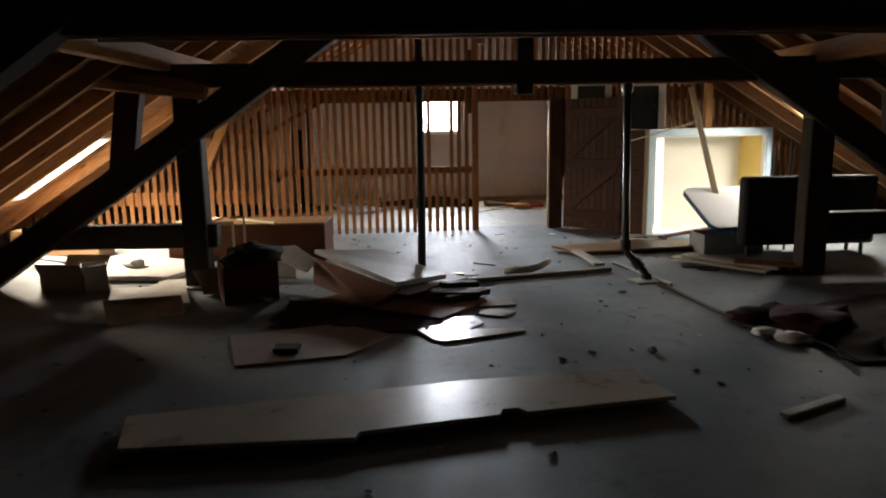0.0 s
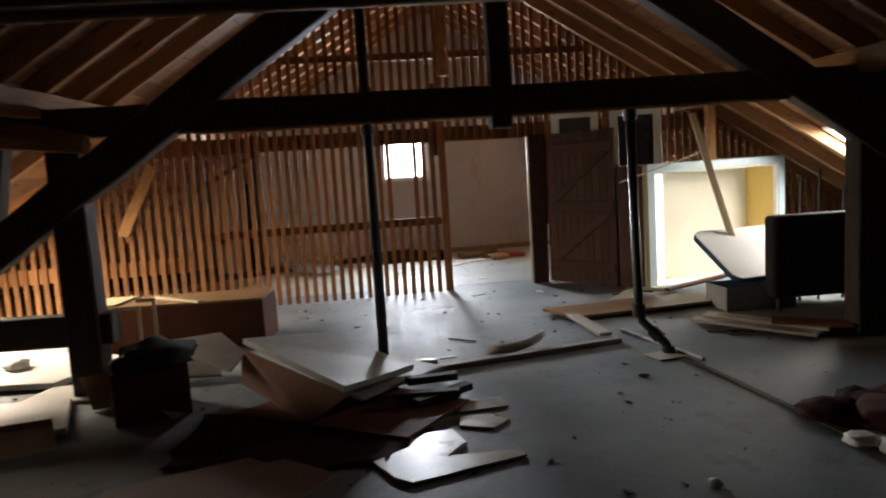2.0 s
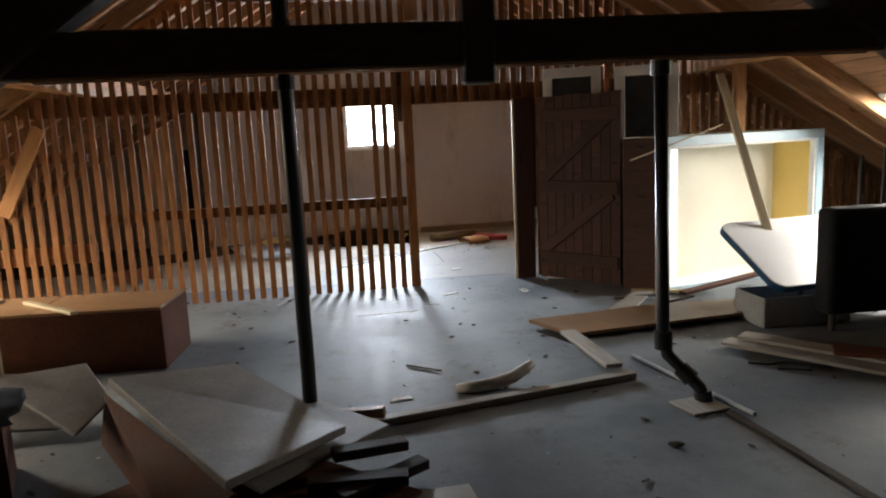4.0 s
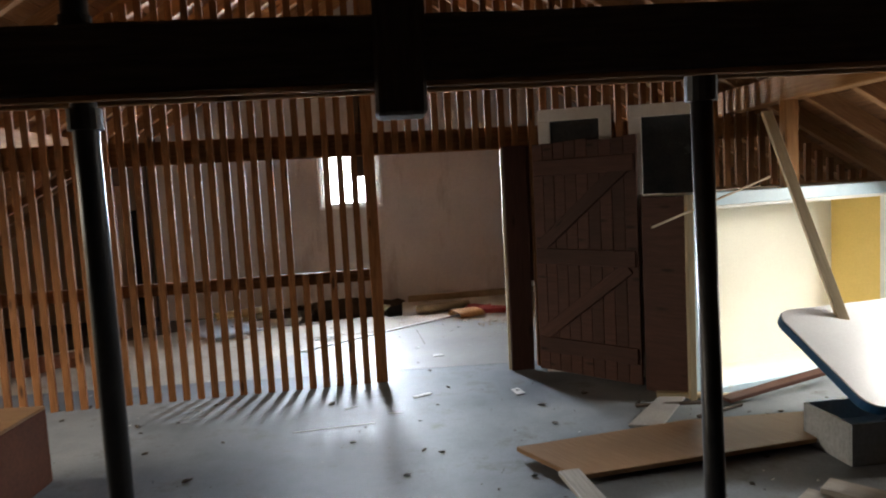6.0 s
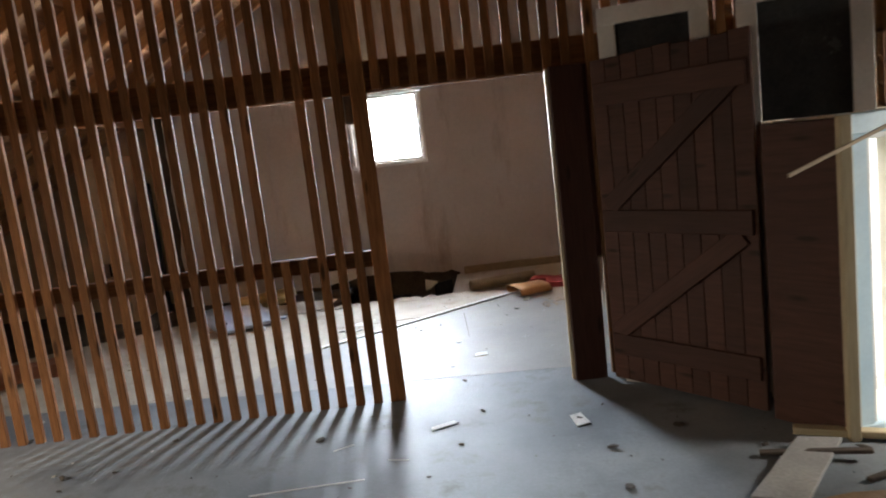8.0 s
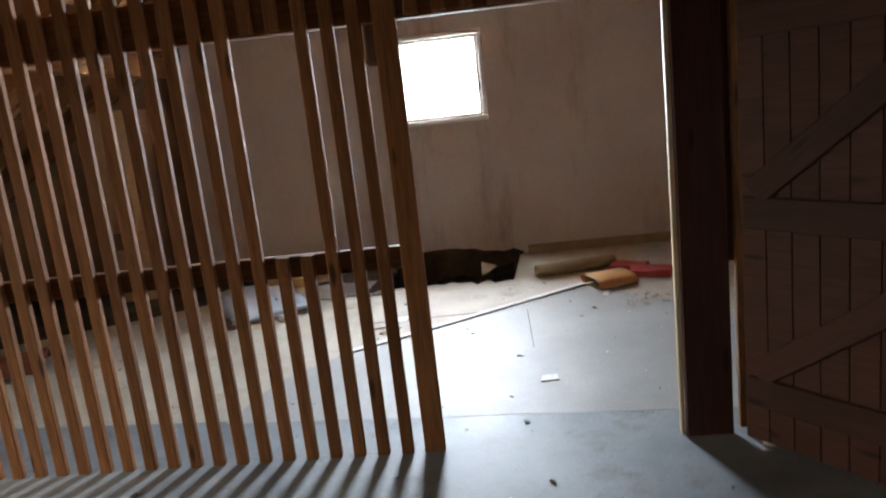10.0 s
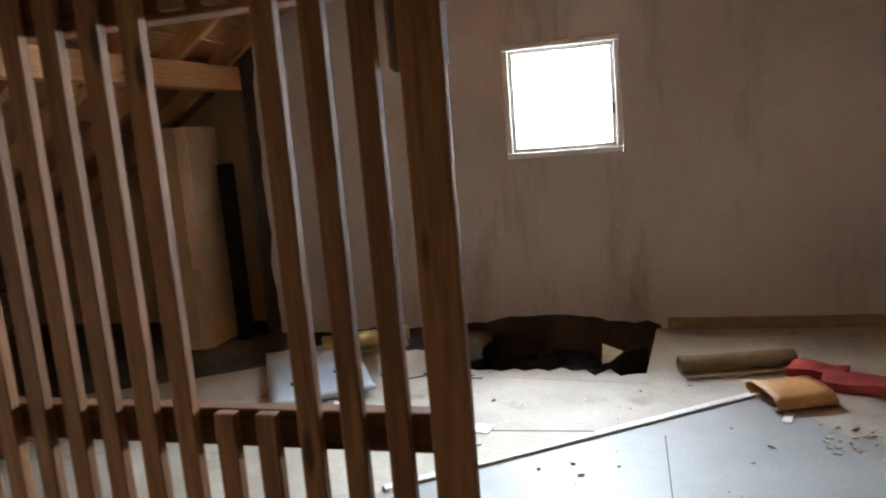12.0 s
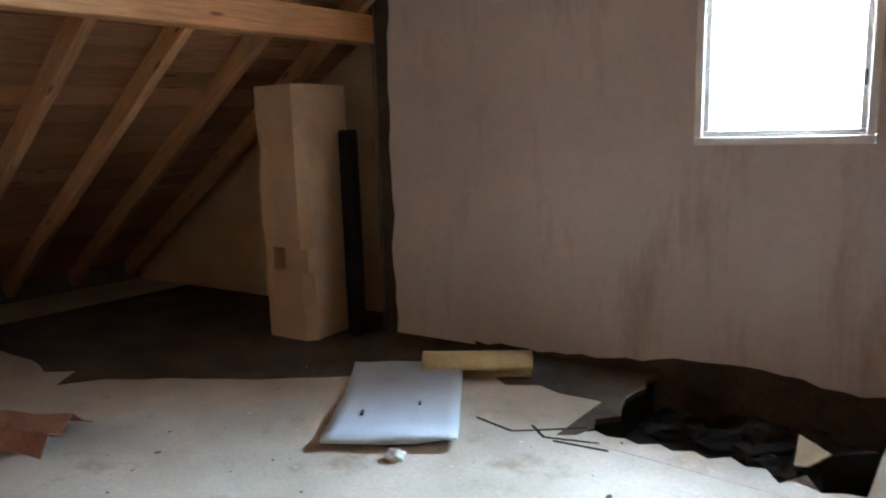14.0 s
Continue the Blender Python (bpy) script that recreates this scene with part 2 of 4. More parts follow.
def tube(points, radius, sides=14, bm=None, cap=True):
    """A round pipe through points; radius may be one number or one a point."""
    bm = bm or bmesh.new()
    pts = [Vector(p) for p in points]
    rad = radius if isinstance(radius, (list, tuple)) else [radius] * len(pts)
    rings = []
    ref = Vector((0.123, 0.97, 0.2)).normalized()
    for i, p in enumerate(pts):
        t = (pts[min(i + 1, len(pts) - 1)] - pts[max(i - 1, 0)]).normalized()
        a = t.cross(ref).normalized()
        b = t.cross(a)
        rings.append([bm.verts.new(p + (a * math.cos(k * math.tau / sides) + b * math.sin(k * math.tau / sides)) * rad[i]) for k in range(sides)])
    for r0, r1 in zip(rings, rings[1:]):
        for k in range(sides):
            bm.faces.new((r0[k], r0[(k + 1) % sides], r1[(k + 1) % sides], r1[k]))
    if cap:
        bm.faces.new(rings[0][::-1])
        bm.faces.new(rings[-1])
    bmesh.ops.recalc_face_normals(bm, faces=bm.faces)
    return bm


def slab(outline, z0, z1, bev=0.0):
    """A flat plate from an outline of (x, y)."""
    bm = bmesh.new()
    lo, hi = ([bm.verts.new((x, y, z)) for x, y in outline] for z in (z0, z1))
    n = len(outline)
    bm.faces.new(lo[::-1])
    top = bm.faces.new(hi)
    for k in range(n):
        bm.faces.new((lo[k], lo[(k + 1) % n], hi[(k + 1) % n], hi[k]))
    bmesh.ops.recalc_face_normals(bm, faces=bm.faces)
    if bev:
        bmesh.ops.bevel(bm, geom=list(top.edges), offset=bev, segments=2, affect="EDGES", profile=0.5)
    return bm


def sheet(profile, length, thick, waves=0.0, seed=0, nx=10):
    """A bent sheet: profile of (y, z) points swept along x, with thickness."""
    bm = bmesh.new()
    rows = []
    for i in range(nx + 1):
        x = length * i / nx
        rows.append([bm.verts.new((x, y + waves * noise.noise((x * 3, k * 0.5, seed)), z + waves * (0.5 + 0.5 * noise.noise((x * 4, k * 0.7, seed + 5))))) for k, (y, z) in enumerate(profile)])
    for a, b in zip(rows, rows[1:]):
        for k in range(len(profile) - 1):
            bm.faces.new((a[k], b[k], b[k + 1], a[k + 1]))
    bmesh.ops.recalc_face_normals(bm, faces=bm.faces)
    bmesh.ops.solidify(bm, geom=bm.faces[:], thickness=thick)
    return bm


def lump(r, seed, squash=0.6, sub=2, amp=0.4, freq=2.0):
    bm = bmesh.new()
    bmesh.ops.create_icosphere(bm, subdivisions=sub, radius=1)
    for v in bm.verts:
        k = 1 + amp * noise.noise(v.co * freq + Vector((seed * 3.1, seed, -seed)))
        v.co = Vector((v.co.x * r * k, v.co.y * r * k, max(v.co.z * r * k * squash, -0.3 * r * squash)))
    return bm


# ---- large structure ----
XC, APEX, SLOPE = 0.90, 4.40, 0.63   # ridge line, underside of the rafters at the ridge, rise per metre
Y0, Y1 = -4.0, 15.4
EAVE = 6.9
ROOFANG = math.atan(SLOPE)

HX0, HX1, HY0 = -0.22, 1.06, 13.52   # broken-out hole in the floor at the gable
FX0, FX1, FDIV = XC - EAVE - 0.3, XC + EAVE + 0.3, 10.95
floor = tagged(mesh_ob("floor", box(FX0, FX1, Y0 - 0.3, FDIV, -0.25, 0.0), M_FLOOR), "dusty grey attic floor strewn with litter", "floor", kind="structure")
bm = bmesh.new()
for a, c, d, e in ((FX0, FX1, FDIV, HY0), (FX0, HX0, HY0, Y1 + 0.3), (HX1, FX1, HY0, Y1 + 0.3)):
    box(a, c, d, e, -0.25, 0.0, 0, bm)
part("bare_screed", bm, M_TAN, floor, "bare tan screed of the far room")
covering = [(-0.35, FDIV - 0.03), (3.6, FDIV - 0.03)]
covering += [(3.4 - 1.75 * k / 14 + 0.12 * noise.noise((k * 0.9, 5, 0)), 11.6 + 1.75 * k / 14 + 0.16 * noise.noise((k * 0.7, 2, 4))) for k in range(15)]
covering += [(0.0, 11.93), (-0.28, 11.5)]
part("floor_covering", slab(covering, 0.0004, 0.0012), M_LINO, floor, "grey floor covering sheet")
# hole lined near-black: the shade of its depth is put into colour
part("cavity", box(HX0 - 0.1, HX1 + 0.1, HY0 - 0.1, Y1 + 0.3, -0.34, -0.26), M_VOID, floor, "cavity under the floor, its shade painted near-black")
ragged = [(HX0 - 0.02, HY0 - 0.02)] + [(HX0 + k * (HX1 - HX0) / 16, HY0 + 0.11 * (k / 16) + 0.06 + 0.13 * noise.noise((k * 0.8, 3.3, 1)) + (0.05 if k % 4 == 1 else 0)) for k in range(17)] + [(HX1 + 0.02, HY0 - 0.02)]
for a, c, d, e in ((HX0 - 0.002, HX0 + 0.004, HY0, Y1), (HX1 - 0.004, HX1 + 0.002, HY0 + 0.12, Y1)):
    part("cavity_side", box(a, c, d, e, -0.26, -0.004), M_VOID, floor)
# left broken edge takes a dark colour in place of the hole's shade
side = [(HX0 - 0.06, HY0 - 0.03)] + [(HX0 + 0.03 + 0.05 * k * (k < 5) / 4 + 0.11 * noise.noise((k * 0.9, 7.1, 2)), HY0 + 0.02 + k * 0.115) for k in range(11)] + [(HX0 - 0.06, HY0 + 1.18)]
part("broken_edge", slab(side, -0.03, 0.002), M_DARKBROWN, floor)
part("broken_edge", slab(ragged, -0.03, 0.0015), M_TAN, floor)

# dark brown layer with a ragged front edge, left of the hole
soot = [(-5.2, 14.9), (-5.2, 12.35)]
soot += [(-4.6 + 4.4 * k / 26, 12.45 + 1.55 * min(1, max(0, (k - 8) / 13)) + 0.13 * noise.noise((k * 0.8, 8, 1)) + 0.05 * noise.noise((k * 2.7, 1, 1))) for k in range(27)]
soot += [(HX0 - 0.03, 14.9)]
part("dark_layer", slab(soot, 0.0004, 0.0014), M_DARKBROWN, floor, "dark brown ragged layer over the screed")


def turned(x, y, angle):
    """The walls stand a few degrees out of square with the ridge: a turn about (x, y)."""
    return Matrix.Translation((x, y, 0)) @ Matrix.Rotation(radians(angle), 4, "Z") @ Matrix.Translation((-x, -y, 0))


# gable with a window opening
wall_far = thing("wall_far", "stained grey-brown plastered gable wall", "wall", turned(0.425, 14.68, 6.0), kind="structure")
x0, x1, z0, z1, wy = WIN
gable = [(-2.30, x0, -0.3, 4.6), (x1, XC + EAVE, -0.3, 4.6), (x0, x1, -0.3, z0), (x0, x1, z1, 4.6)]
for a, b, c, d in gable:
    part("plaster", box(a, b, wy, wy + 0.60, c, d), M_PLASTER, wall_far)
part("recessed_wall", box(XC - EAVE - 0.4, -2.30, wy + 0.42, wy + 0.62, -0.2, 4.6), M_FLUE, wall_far, "tan roughcast set back behind the flue")
part("reveal", box(-2.315, -2.285, wy - 0.012, wy + 0.42, 0, 3.4), M_DARKGREY, wall_far, "sooty ragged edge of the plaster")
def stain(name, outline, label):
    """A flat dark mark on the plaster from an outline of (x, z)."""
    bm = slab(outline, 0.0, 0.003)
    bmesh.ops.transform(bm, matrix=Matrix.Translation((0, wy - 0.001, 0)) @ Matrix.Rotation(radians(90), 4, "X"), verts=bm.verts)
    return part(name, bm, M_DARKBROWN, wall_far, label)


stain("dark_mark", [(-2.29, 0.0)] + [(-2.19 + 0.05 * noise.noise((k * 0.9, 4, 4)) + 0.03 * noise.noise((k * 2.9, 1, 2)) + 0.05 * max(0, k - 14) / 6, 0.13 * k) for k in range(21)] + [(-2.29, 2.6)], "soot along the broken plaster edge")
# soot above the floor; below it the band paints the hole's shade
stain("dark_mark", [(-1.5, -0.29)] + [(-1.5 + 0.1 * k, 0.03 + 0.10 * math.exp(-((k - 17) / 6) ** 2) + 0.035 * noise.noise((k * 0.7, 6, 1))) for k in range(27)] + [(1.1, -0.29)], "soot on the wall over the hole, painted shade on the wall inside it")
part("skirting", box(1.15, 4.6, wy - 0.035, wy - 0.002, 0.0, 0.09, 0.006), M_CARPET, wall_far, "dusty skirting")

# unseen back wall, added to close the room; eaves walls share its dark grey
wall_back = tagged(mesh_ob("wall_back", box(XC - EAVE, XC + EAVE, Y0 - 0.3, Y0, 0, 4.7), M_DARKGREY), "unseen dark back wall added to close the room", "wall", kind="structure")
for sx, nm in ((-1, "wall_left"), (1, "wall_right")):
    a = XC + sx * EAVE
    tagged(mesh_ob(nm, box(min(a, a + sx * 0.2), max(a, a + sx * 0.3), Y0 - 0.2, Y1 + 0.5, -0.1, 0.5), M_DARKGREY), "low dark eaves wall", "wall", kind="structure")

window_1 = thing("window_1", "small square gable window with peeling white frame, glaring daylight", "window", turned(0.425, 14.68, 6.0), kind="structure")
FR = 0.045
for a, b, c, d in ((x0, x1, z0, z0 + FR), (x0, x1, z1 - FR, z1), (x0, x0 + FR, z0 + FR, z1 - FR), (x1 - FR, x1, z0 + FR, z1 - FR)):
    part("window_frame", box(a, b, wy - 0.012, wy + 0.05, c, d, 0.005), M_WHITEPAINT, window_1)
for a, b, c, d in ((x0 + FR, x1 - FR, z0 + FR, z0 + 0.08), (x0 + FR, x1 - FR, z1 - 0.08, z1 - FR), (x0 + FR, x0 + 0.08, z0 + 0.08, z1 - 0.08), (x1 - 0.08, x1 - FR, z0 + 0.08, z1 - 0.08)):
    part("sash", box(a, b, wy + 0.015, wy + 0.055, c, d, 0.004), M_WHITEPAINT, window_1)
pane = part("pane", box(x0 + 0.075, x1 - 0.075, wy + 0.033, wy + 0.037, z0 + 0.075, z1 - 0.075), M_PANE, window_1)
pane.visible_shadow = False
part("latch", box(x1 - 0.07, x1 - 0.055, wy + 0.0, wy + 0.015, 1.70, 1.78, 0.003), M_IRON, window_1)
backdrop = tagged(mesh_ob("backdrop", box(-2.5, 3.4, 15.9, 15.92, -0.2, 5.2), M_SKYGLOW), "white glare of the overcast sky", "sky", kind="structure")


# roof: boarding, rafters, purlins, with a roof window on each side
def roof_z(x):
    return APEX - SLOPE * abs(x - XC)


RWIN = {-1: (8.35, 9.15, 4.85, 6.05), 1: (8.75, 9.45, 4.40, 5.15)}  # y0, y1 and distances from the ridge line
for side, nm in ((-1, "roof_left"), (1, "roof_right")):
    roof = thing(nm, "steep board-lined roof slope of bare spruce rafters", "roof", kind="structure")
    wy0, wy1, d0, d1 = RWIN[side]
    n, bw = 40, EAVE * 1.03 / 40
    lift = 0.17
    for k in range(n):
        a, b = k * bw, (k + 1) * bw - 0.006
        mid = (a + b) / 2
        spans = [(Y0, Y1)]
        if d0 < mid < d1:
            spans = [(Y0, wy0), (wy1, Y1)]
        for s0, s1 in spans:
            m, ln = along((XC + side * mid, s0, APEX - SLOPE * mid + lift + random.uniform(0, 0.006)), (XC + side * mid, s1, APEX - SLOPE * mid + lift), (side * SLOPE, 0, 1))
            part("roof_board", stick(ln, (b - a) / math.cos(ROOFANG), 0.022, 0), M_BOARD, roof, m=m)
    y, k = Y0 + 0.3, 0
    while y < 14.4:
        m, ln = along((XC + side * 0.02, y, APEX + 0.07), (XC + side * EAVE, y, APEX - SLOPE * EAVE + 0.07))
        if not (wy0 < y < wy1):
            part("rafter", rough_beam(ln, 0.075, 0.15, k, 0.004, 0.006, 1.2), M_RAFTER, roof, m=m)
        k += 1
        y += 0.6
    # an unseen outer skin, added to keep daylight out of the gaps between boards
    for s0, s1, e0, e1 in ((Y0, wy0, 0, EAVE + 0.4), (wy1, Y1 + 0.4, 0, EAVE + 0.4), (wy0, wy1, 0, d0), (wy0, wy1, d1, EAVE + 0.4)):
        bm = bmesh.new()
        vs = [bm.verts.new((XC + side * e, yy, APEX - SLOPE * e + 0.21)) for e, yy in ((e0, s0), (e1, s0), (e1, s1), (e0, s1))]
        f = bm.faces.new(vs)
        bmesh.ops.solidify(bm, geom=[f], thickness=0.03)
        part("outer_skin", bm, M_DARKGREY, roof)
    rw = part("roof_window", box(XC + side * 5, XC + side * 5 + 0.001, wy0, wy0 + 0.001, -0.02, -0.019), M_WHITEPAINT, roof)
    for e0, e1, s0, s1 in ((d0 - 0.03, d0 + 0.02, wy0, wy1), (d1 - 0.02, d1 + 0.03, wy0, wy1), (d0, d1, wy0 - 0.03, wy0 + 0.02), (d0, d1, wy1 - 0.02, wy1 + 0.03)):
        m, ln = along((XC + side * e0, (s0 + s1) / 2, APEX - SLOPE * e0 + 0.17), (XC + side * e1, (s0 + s1) / 2, APEX - SLOPE * e1 + 0.17))
        part("frame", box(0, ln, -(s1 - s0) / 2, (s1 - s0) / 2, -0.03, 0.06, 0.004), M_WHITEPAINT, rw, m=m)
    glow = tagged(mesh_ob("backdrop", box(-0.9, 0.9, -0.9, 0.9, 0, 0.01), M_SKYGLOW), "white glare of the overcast sky", "sky", kind="structure")
    em = (d0 + d1) / 2
    glow.matrix_world = along((XC + side * em, (wy0 + wy1) / 2, APEX - SLOPE * em + 0.6), (XC + side * (em + 1), (wy0 + wy1) / 2, APEX - SLOPE * (em + 1) + 0.6))[0]

for side, cat in ((-1, "orange spruce purlin carrying the roof rafters"), (1, "spruce purlin carrying the roof rafters")):
    m, ln = along((XC + side * 3.25, Y0, 2.26), (XC + side * 3.25, 14.42, 2.26))
    tagged(mesh_ob("purlin", rough_beam(ln, 0.15, 0.2, 3 + side, 0.005, 0.008, 0.8), M_PURLIN, m), cat, "beam")
m, ln = along((XC, Y0, APEX - 0.03), (XC, Y1, APEX - 0.03))
tagged(mesh_ob("ridge_beam", rough_beam(ln, 0.12, 0.2, 9, 0.004, 0.008, 1.0), M_BOARD, m), "brown spruce ridge beam under the roof", "beam")


# ---- roof trusses ----
TRUSS_TURN = 1.0


def truss(y, foot=1.89):
    t = thing("roof_truss", "heavy dark timber roof truss with king post", "roof truss", pose(0, y, 0) @ turned(1.1, 0, TRUSS_TURN))
    cx = 1.10

    def member(name, p0, p1, w, h, seed):
        m, ln = along(p0, p1)
        return part(name, rough_beam(ln, w, h, seed + y, 0.012), M_DARK, t, m=m)

    member("tie_beam", (cx - 3.95, 0.0, 2.112), (cx + 3.95, 0.0, 2.112), 0.16, 0.225, 1)
    m, ln = along((cx + 0.07, -0.03, foot), (cx + 0.07, -0.03, 4.3), (1, 0, 0))
    part("king_post", rough_beam(ln, 0.18, 0.17, 2, 0.008), M_DARK, t, m=m)
    for s in (-1, 1):
        lo = (cx + s * 5.45, -0.05, 0.10)
        member("principal_rafter", lo, (cx + s * 0.1, -0.05, 3.73), 0.18, 0.28, 3 + s)
        m, ln = along((cx + (3.1 if s > 0 else -3.265), 0.0, 0.0), (cx + (3.1 if s > 0 else -3.265), 0.0, 2.0), (1, 0, 0))
        part("post", rough_beam(ln, 0.2, 0.25, 6 + s, 0.008), M_DARK, t, m=m)
        m, ln = along((cx + s * 3.96, 0.02, 1.2), (cx + s * (3.74 if s < 0 else 3.86), 0.02, 2.38), (1, 0, 0))
        part("strut", rough_beam(ln, 0.16, 0.24, 8 + s, 0.008), M_DARK, t, m=m)
        member("low_tie", (cx + s * 5.0, 0.03, 0.53), (cx + s * 3.05, 0.03, 0.53), 0.17, 0.24, 12 + s)
    # pale strips put the light on the beam's lower edges into colour
    for off in (-0.066, 0.066):
        m, ln = along((cx - 2.3, off, 1.992), (cx + 2.4, off, 1.992))
        part("edge_batten", stick(ln, 0.026, 0.02, 0.004), M_RAFTER, t, "pale strip painting light on the beam's lower edge", m=m)
    return t


truss(7.02)
truss(3.0, 2.03)
# curved brace leaning across the slope
bm = bmesh.new()
pts = [(-4.3, 6.75, 2.02), (-3.6, 6.72, 2.14), (-3.0, 6.70, 2.13), (-2.4, 6.70, 2.03), (-1.9, 6.72, 1.94)]
bmb = tube(pts, [0.16, 0.15, 0.14, 0.11, 0.07], 8, bm)
tagged(mesh_ob("curved_brace", bmb, M_BOARD), "pale curved timber brace nailed to the truss", "beam")

# upright wooden post carrying the purlin over the niche
m, ln = along((4.13, 9.88, 1.50), (4.13, 9.88, 2.17), (1, 0, 0))
tagged(mesh_ob("purlin_post", rough_beam(ln, 0.1, 0.1, 2, 0.004, 0.006), M_PURLIN, m), "short pale post under the purlin", "post")


# ---- slatted partition ----
PY = 10.55
partition = thing("wall_slatted", "storage partition of upright spruce slats", "partition", turned(0.9, PY, 5.0), kind="structure")
SM = {}


def slat(x, za, zb, w=0.055, y=PY, lean=0.0):
    key = (round(zb - za, 2), w)
    if key not in SM:
        bm = stick(key[0], 0.032, w, 0.003)
        me = bpy.data.meshes.new("slat")
        bm.to_mesh(me)
        bm.free()
        me.materials.append(M_SLAT)
        SM[key] = me
    ob = new("slat", SM[key])
    ob.parent = partition
    ob.matrix_basis = along((x, y + 0.016, za), (x + lean, y + 0.016, zb), (1, 0, 0))[0]
    return ob


PITCH = 0.1147
k = 0
x = 0.89
while x > -5.6:
    w = 0.097 if k == 0 else 0.056
    top = roof_z(x) - 0.02
    if k in (4, 5):
        slat(x, 0.0, 0.98, w)
        slat(x, 1.95, top, w)
    else:
        slat(x, 0.0, max(top, 0.4), w, lean=random.uniform(-0.006, 0.006))
    x -= PITCH if k else 0.129
    k += 1
# over the opening the slats hang from the header
x = 0.89 + PITCH
while x < 2.2:
    slat(x, 1.95, roof_z(x) - 0.02, 0.056, lean=random.uniform(-0.006, 0.006))
    x += PITCH
# bay beside and over the niche
x = 2.30
while x < 7.4:
    over = 3.15 < x < 5.5
    slat(x, 1.51 if over else 0.02, max(roof_z(x) - 0.02, 1.6 if over else 0.35), 0.06, lean=random.uniform(-0.008, 0.008))
    x += 0.113


def rail(name, p0, p1, w, h, material=M_SLAT):
    m, ln = along(p0, p1)
    return part(name, stick(ln, w, h, 0.004), material, partition, m=m)


rail("rail", (-2.25, PY + 0.06, 0.93), (0.84, PY + 0.06, 0.93), 0.05, 0.10)
rail("rail", (-5.6, PY + 0.05, 0.60), (-2.31, PY + 0.05, 0.60), 0.03, 0.19)
rail("rail", (-3.8, PY + 0.06, 1.55), (-2.3, PY + 0.06, 1.55), 0.05, 0.08)
rail("header", (-3.6, PY + 0.075, 2.035), (5.2, PY + 0.075, 2.035), 0.07, 0.19)
rail("rail", (-2.25, PY + 0.06, 1.48), (-1.35, PY + 0.06, 1.98), 0.04, 0.06)
rail("rail", (-3.1, PY + 0.06, 0.95), (-2.35, PY + 0.06, 1.42), 0.04, 0.06)
rail("divider_post", (-2.26, PY + 0.05, 0.0), (-2.26, PY + 0.05, 2.0), 0.09, 0.09)
rail("brace", (-3.10, PY - 0.04, 1.02), (-2.68, PY - 0.04, 1.85), 0.03, 0.13, M_PURLIN)
rail("rail", (-1.1, PY + 0.06, 3.04), (2.9, PY + 0.03, 3.04), 0.05, 0.09)
m, ln = along((0.84, PY + 0.155, 1.77), (0.84, PY + 0.155, 2.7), (1, 0, 0))
part("hanging_post", rough_beam(ln, 0.07, 0.13, 4, 0.004), M_DARK, partition, "dark sooty post end over the opening", m=m)
m, ln = along((0.95, PY - 0.12, 2.75), (0.95, PY - 0.12, 4.3), (1, 0, 0))
part("gable_post", rough_beam(ln, 0.1, 0.14, 4, 0.004), M_BOARD, partition, m=m)
# jamb board
m, ln = along((2.135, PY + 0.0, 0.0), (2.135, PY + 0.0, 1.96), (1, 0, 0))
part("jamb_board", stick(ln, 0.035, 0.20, 0.004), M_LEAF, partition, "wide red-brown jamb board", m=m)
m, ln = along((2.026, PY + 0.035, 0.0), (2.026, PY + 0.035, 1.96), (1, 0, 0))
part("jamb_edge", stick(ln, 0.03, 0.02, 0.003), M_PALE, partition, "pale edge strip of the opening", m=m)

m, ln = along((2.275, PY + 0.045, 0.78), (2.275, PY + 0.045, 1.96), (1, 0, 0))
part("jamb_board", stick(ln, 0.02, 0.09, 0.003), M_LEAF, partition, m=m)

# open boarded door, swung towards the room
H0, H1 = Vector((2.275, 10.58, 0.03)), Vector((2.93, 9.85, 0.03))
m, dl = along(H0, H1)
door_1 = thing("door_1", "dark red-brown boarded door standing ajar", "door", m, kind="structure")
nb = 9
for k in range(nb):
    a = dl * k / nb
    part("board", box(a + 0.001, a + dl / nb - 0.001, -0.012, 0.012, 0, 1.93 + random.uniform(-0.02, 0.01), 0.003), M_LEAF, door_1)
for z in (0.16, 0.92, 1.66):
    part("ledge", box(0.02, dl - 0.02, -0.030, -0.013, z, z + 0.13, 0.005), M_LEAF, door_1)
for za, zb in ((0.30, 0.92), (1.06, 1.72)):
    mm, ln = along((0.06, -0.021, za), (dl - 0.08, -0.021, zb))
    part("diagonal_brace", stick(ln, 0.016, 0.11, 0.004), M_LEAF, door_1, m=mm)


mb, lb = along((2.95, 9.83, 0.0), (3.185, 9.545, 0.0))
tagged(mesh_ob("trim", box(0, lb, -0.012, 0.012, 0.0, 1.49, 0.003), M_LEAF, mb), "brown board closing the gap beside the niche", "trim", kind="structure")


# two old glazed sashes standing behind the door
def old_sash(m, w, h, label):
    t = thing("glazed_sash", label, "window sash", m, "old sashes behind the door")
    fw = 0.10
    for a, b, c, d in ((0, w, 0, fw), (0, w, h - fw, h), (0, fw, fw, h - fw), (w - fw, w, fw, h - fw)):
        part("frame", box(a, b, -0.02, 0.02, c, d, 0.004), M_WHITEPAINT, t)
    part("pane", box(fw, w - fw, -0.004, 0.004, fw, h - fw), M_DARKGLASS, t)
    return t


m, _ = along((2.33, 10.56, 0.0), (2.96, 10.33, 0.0))
old_sash(m, 0.60, 2.24, "old white-framed sash with dusty dark glass")
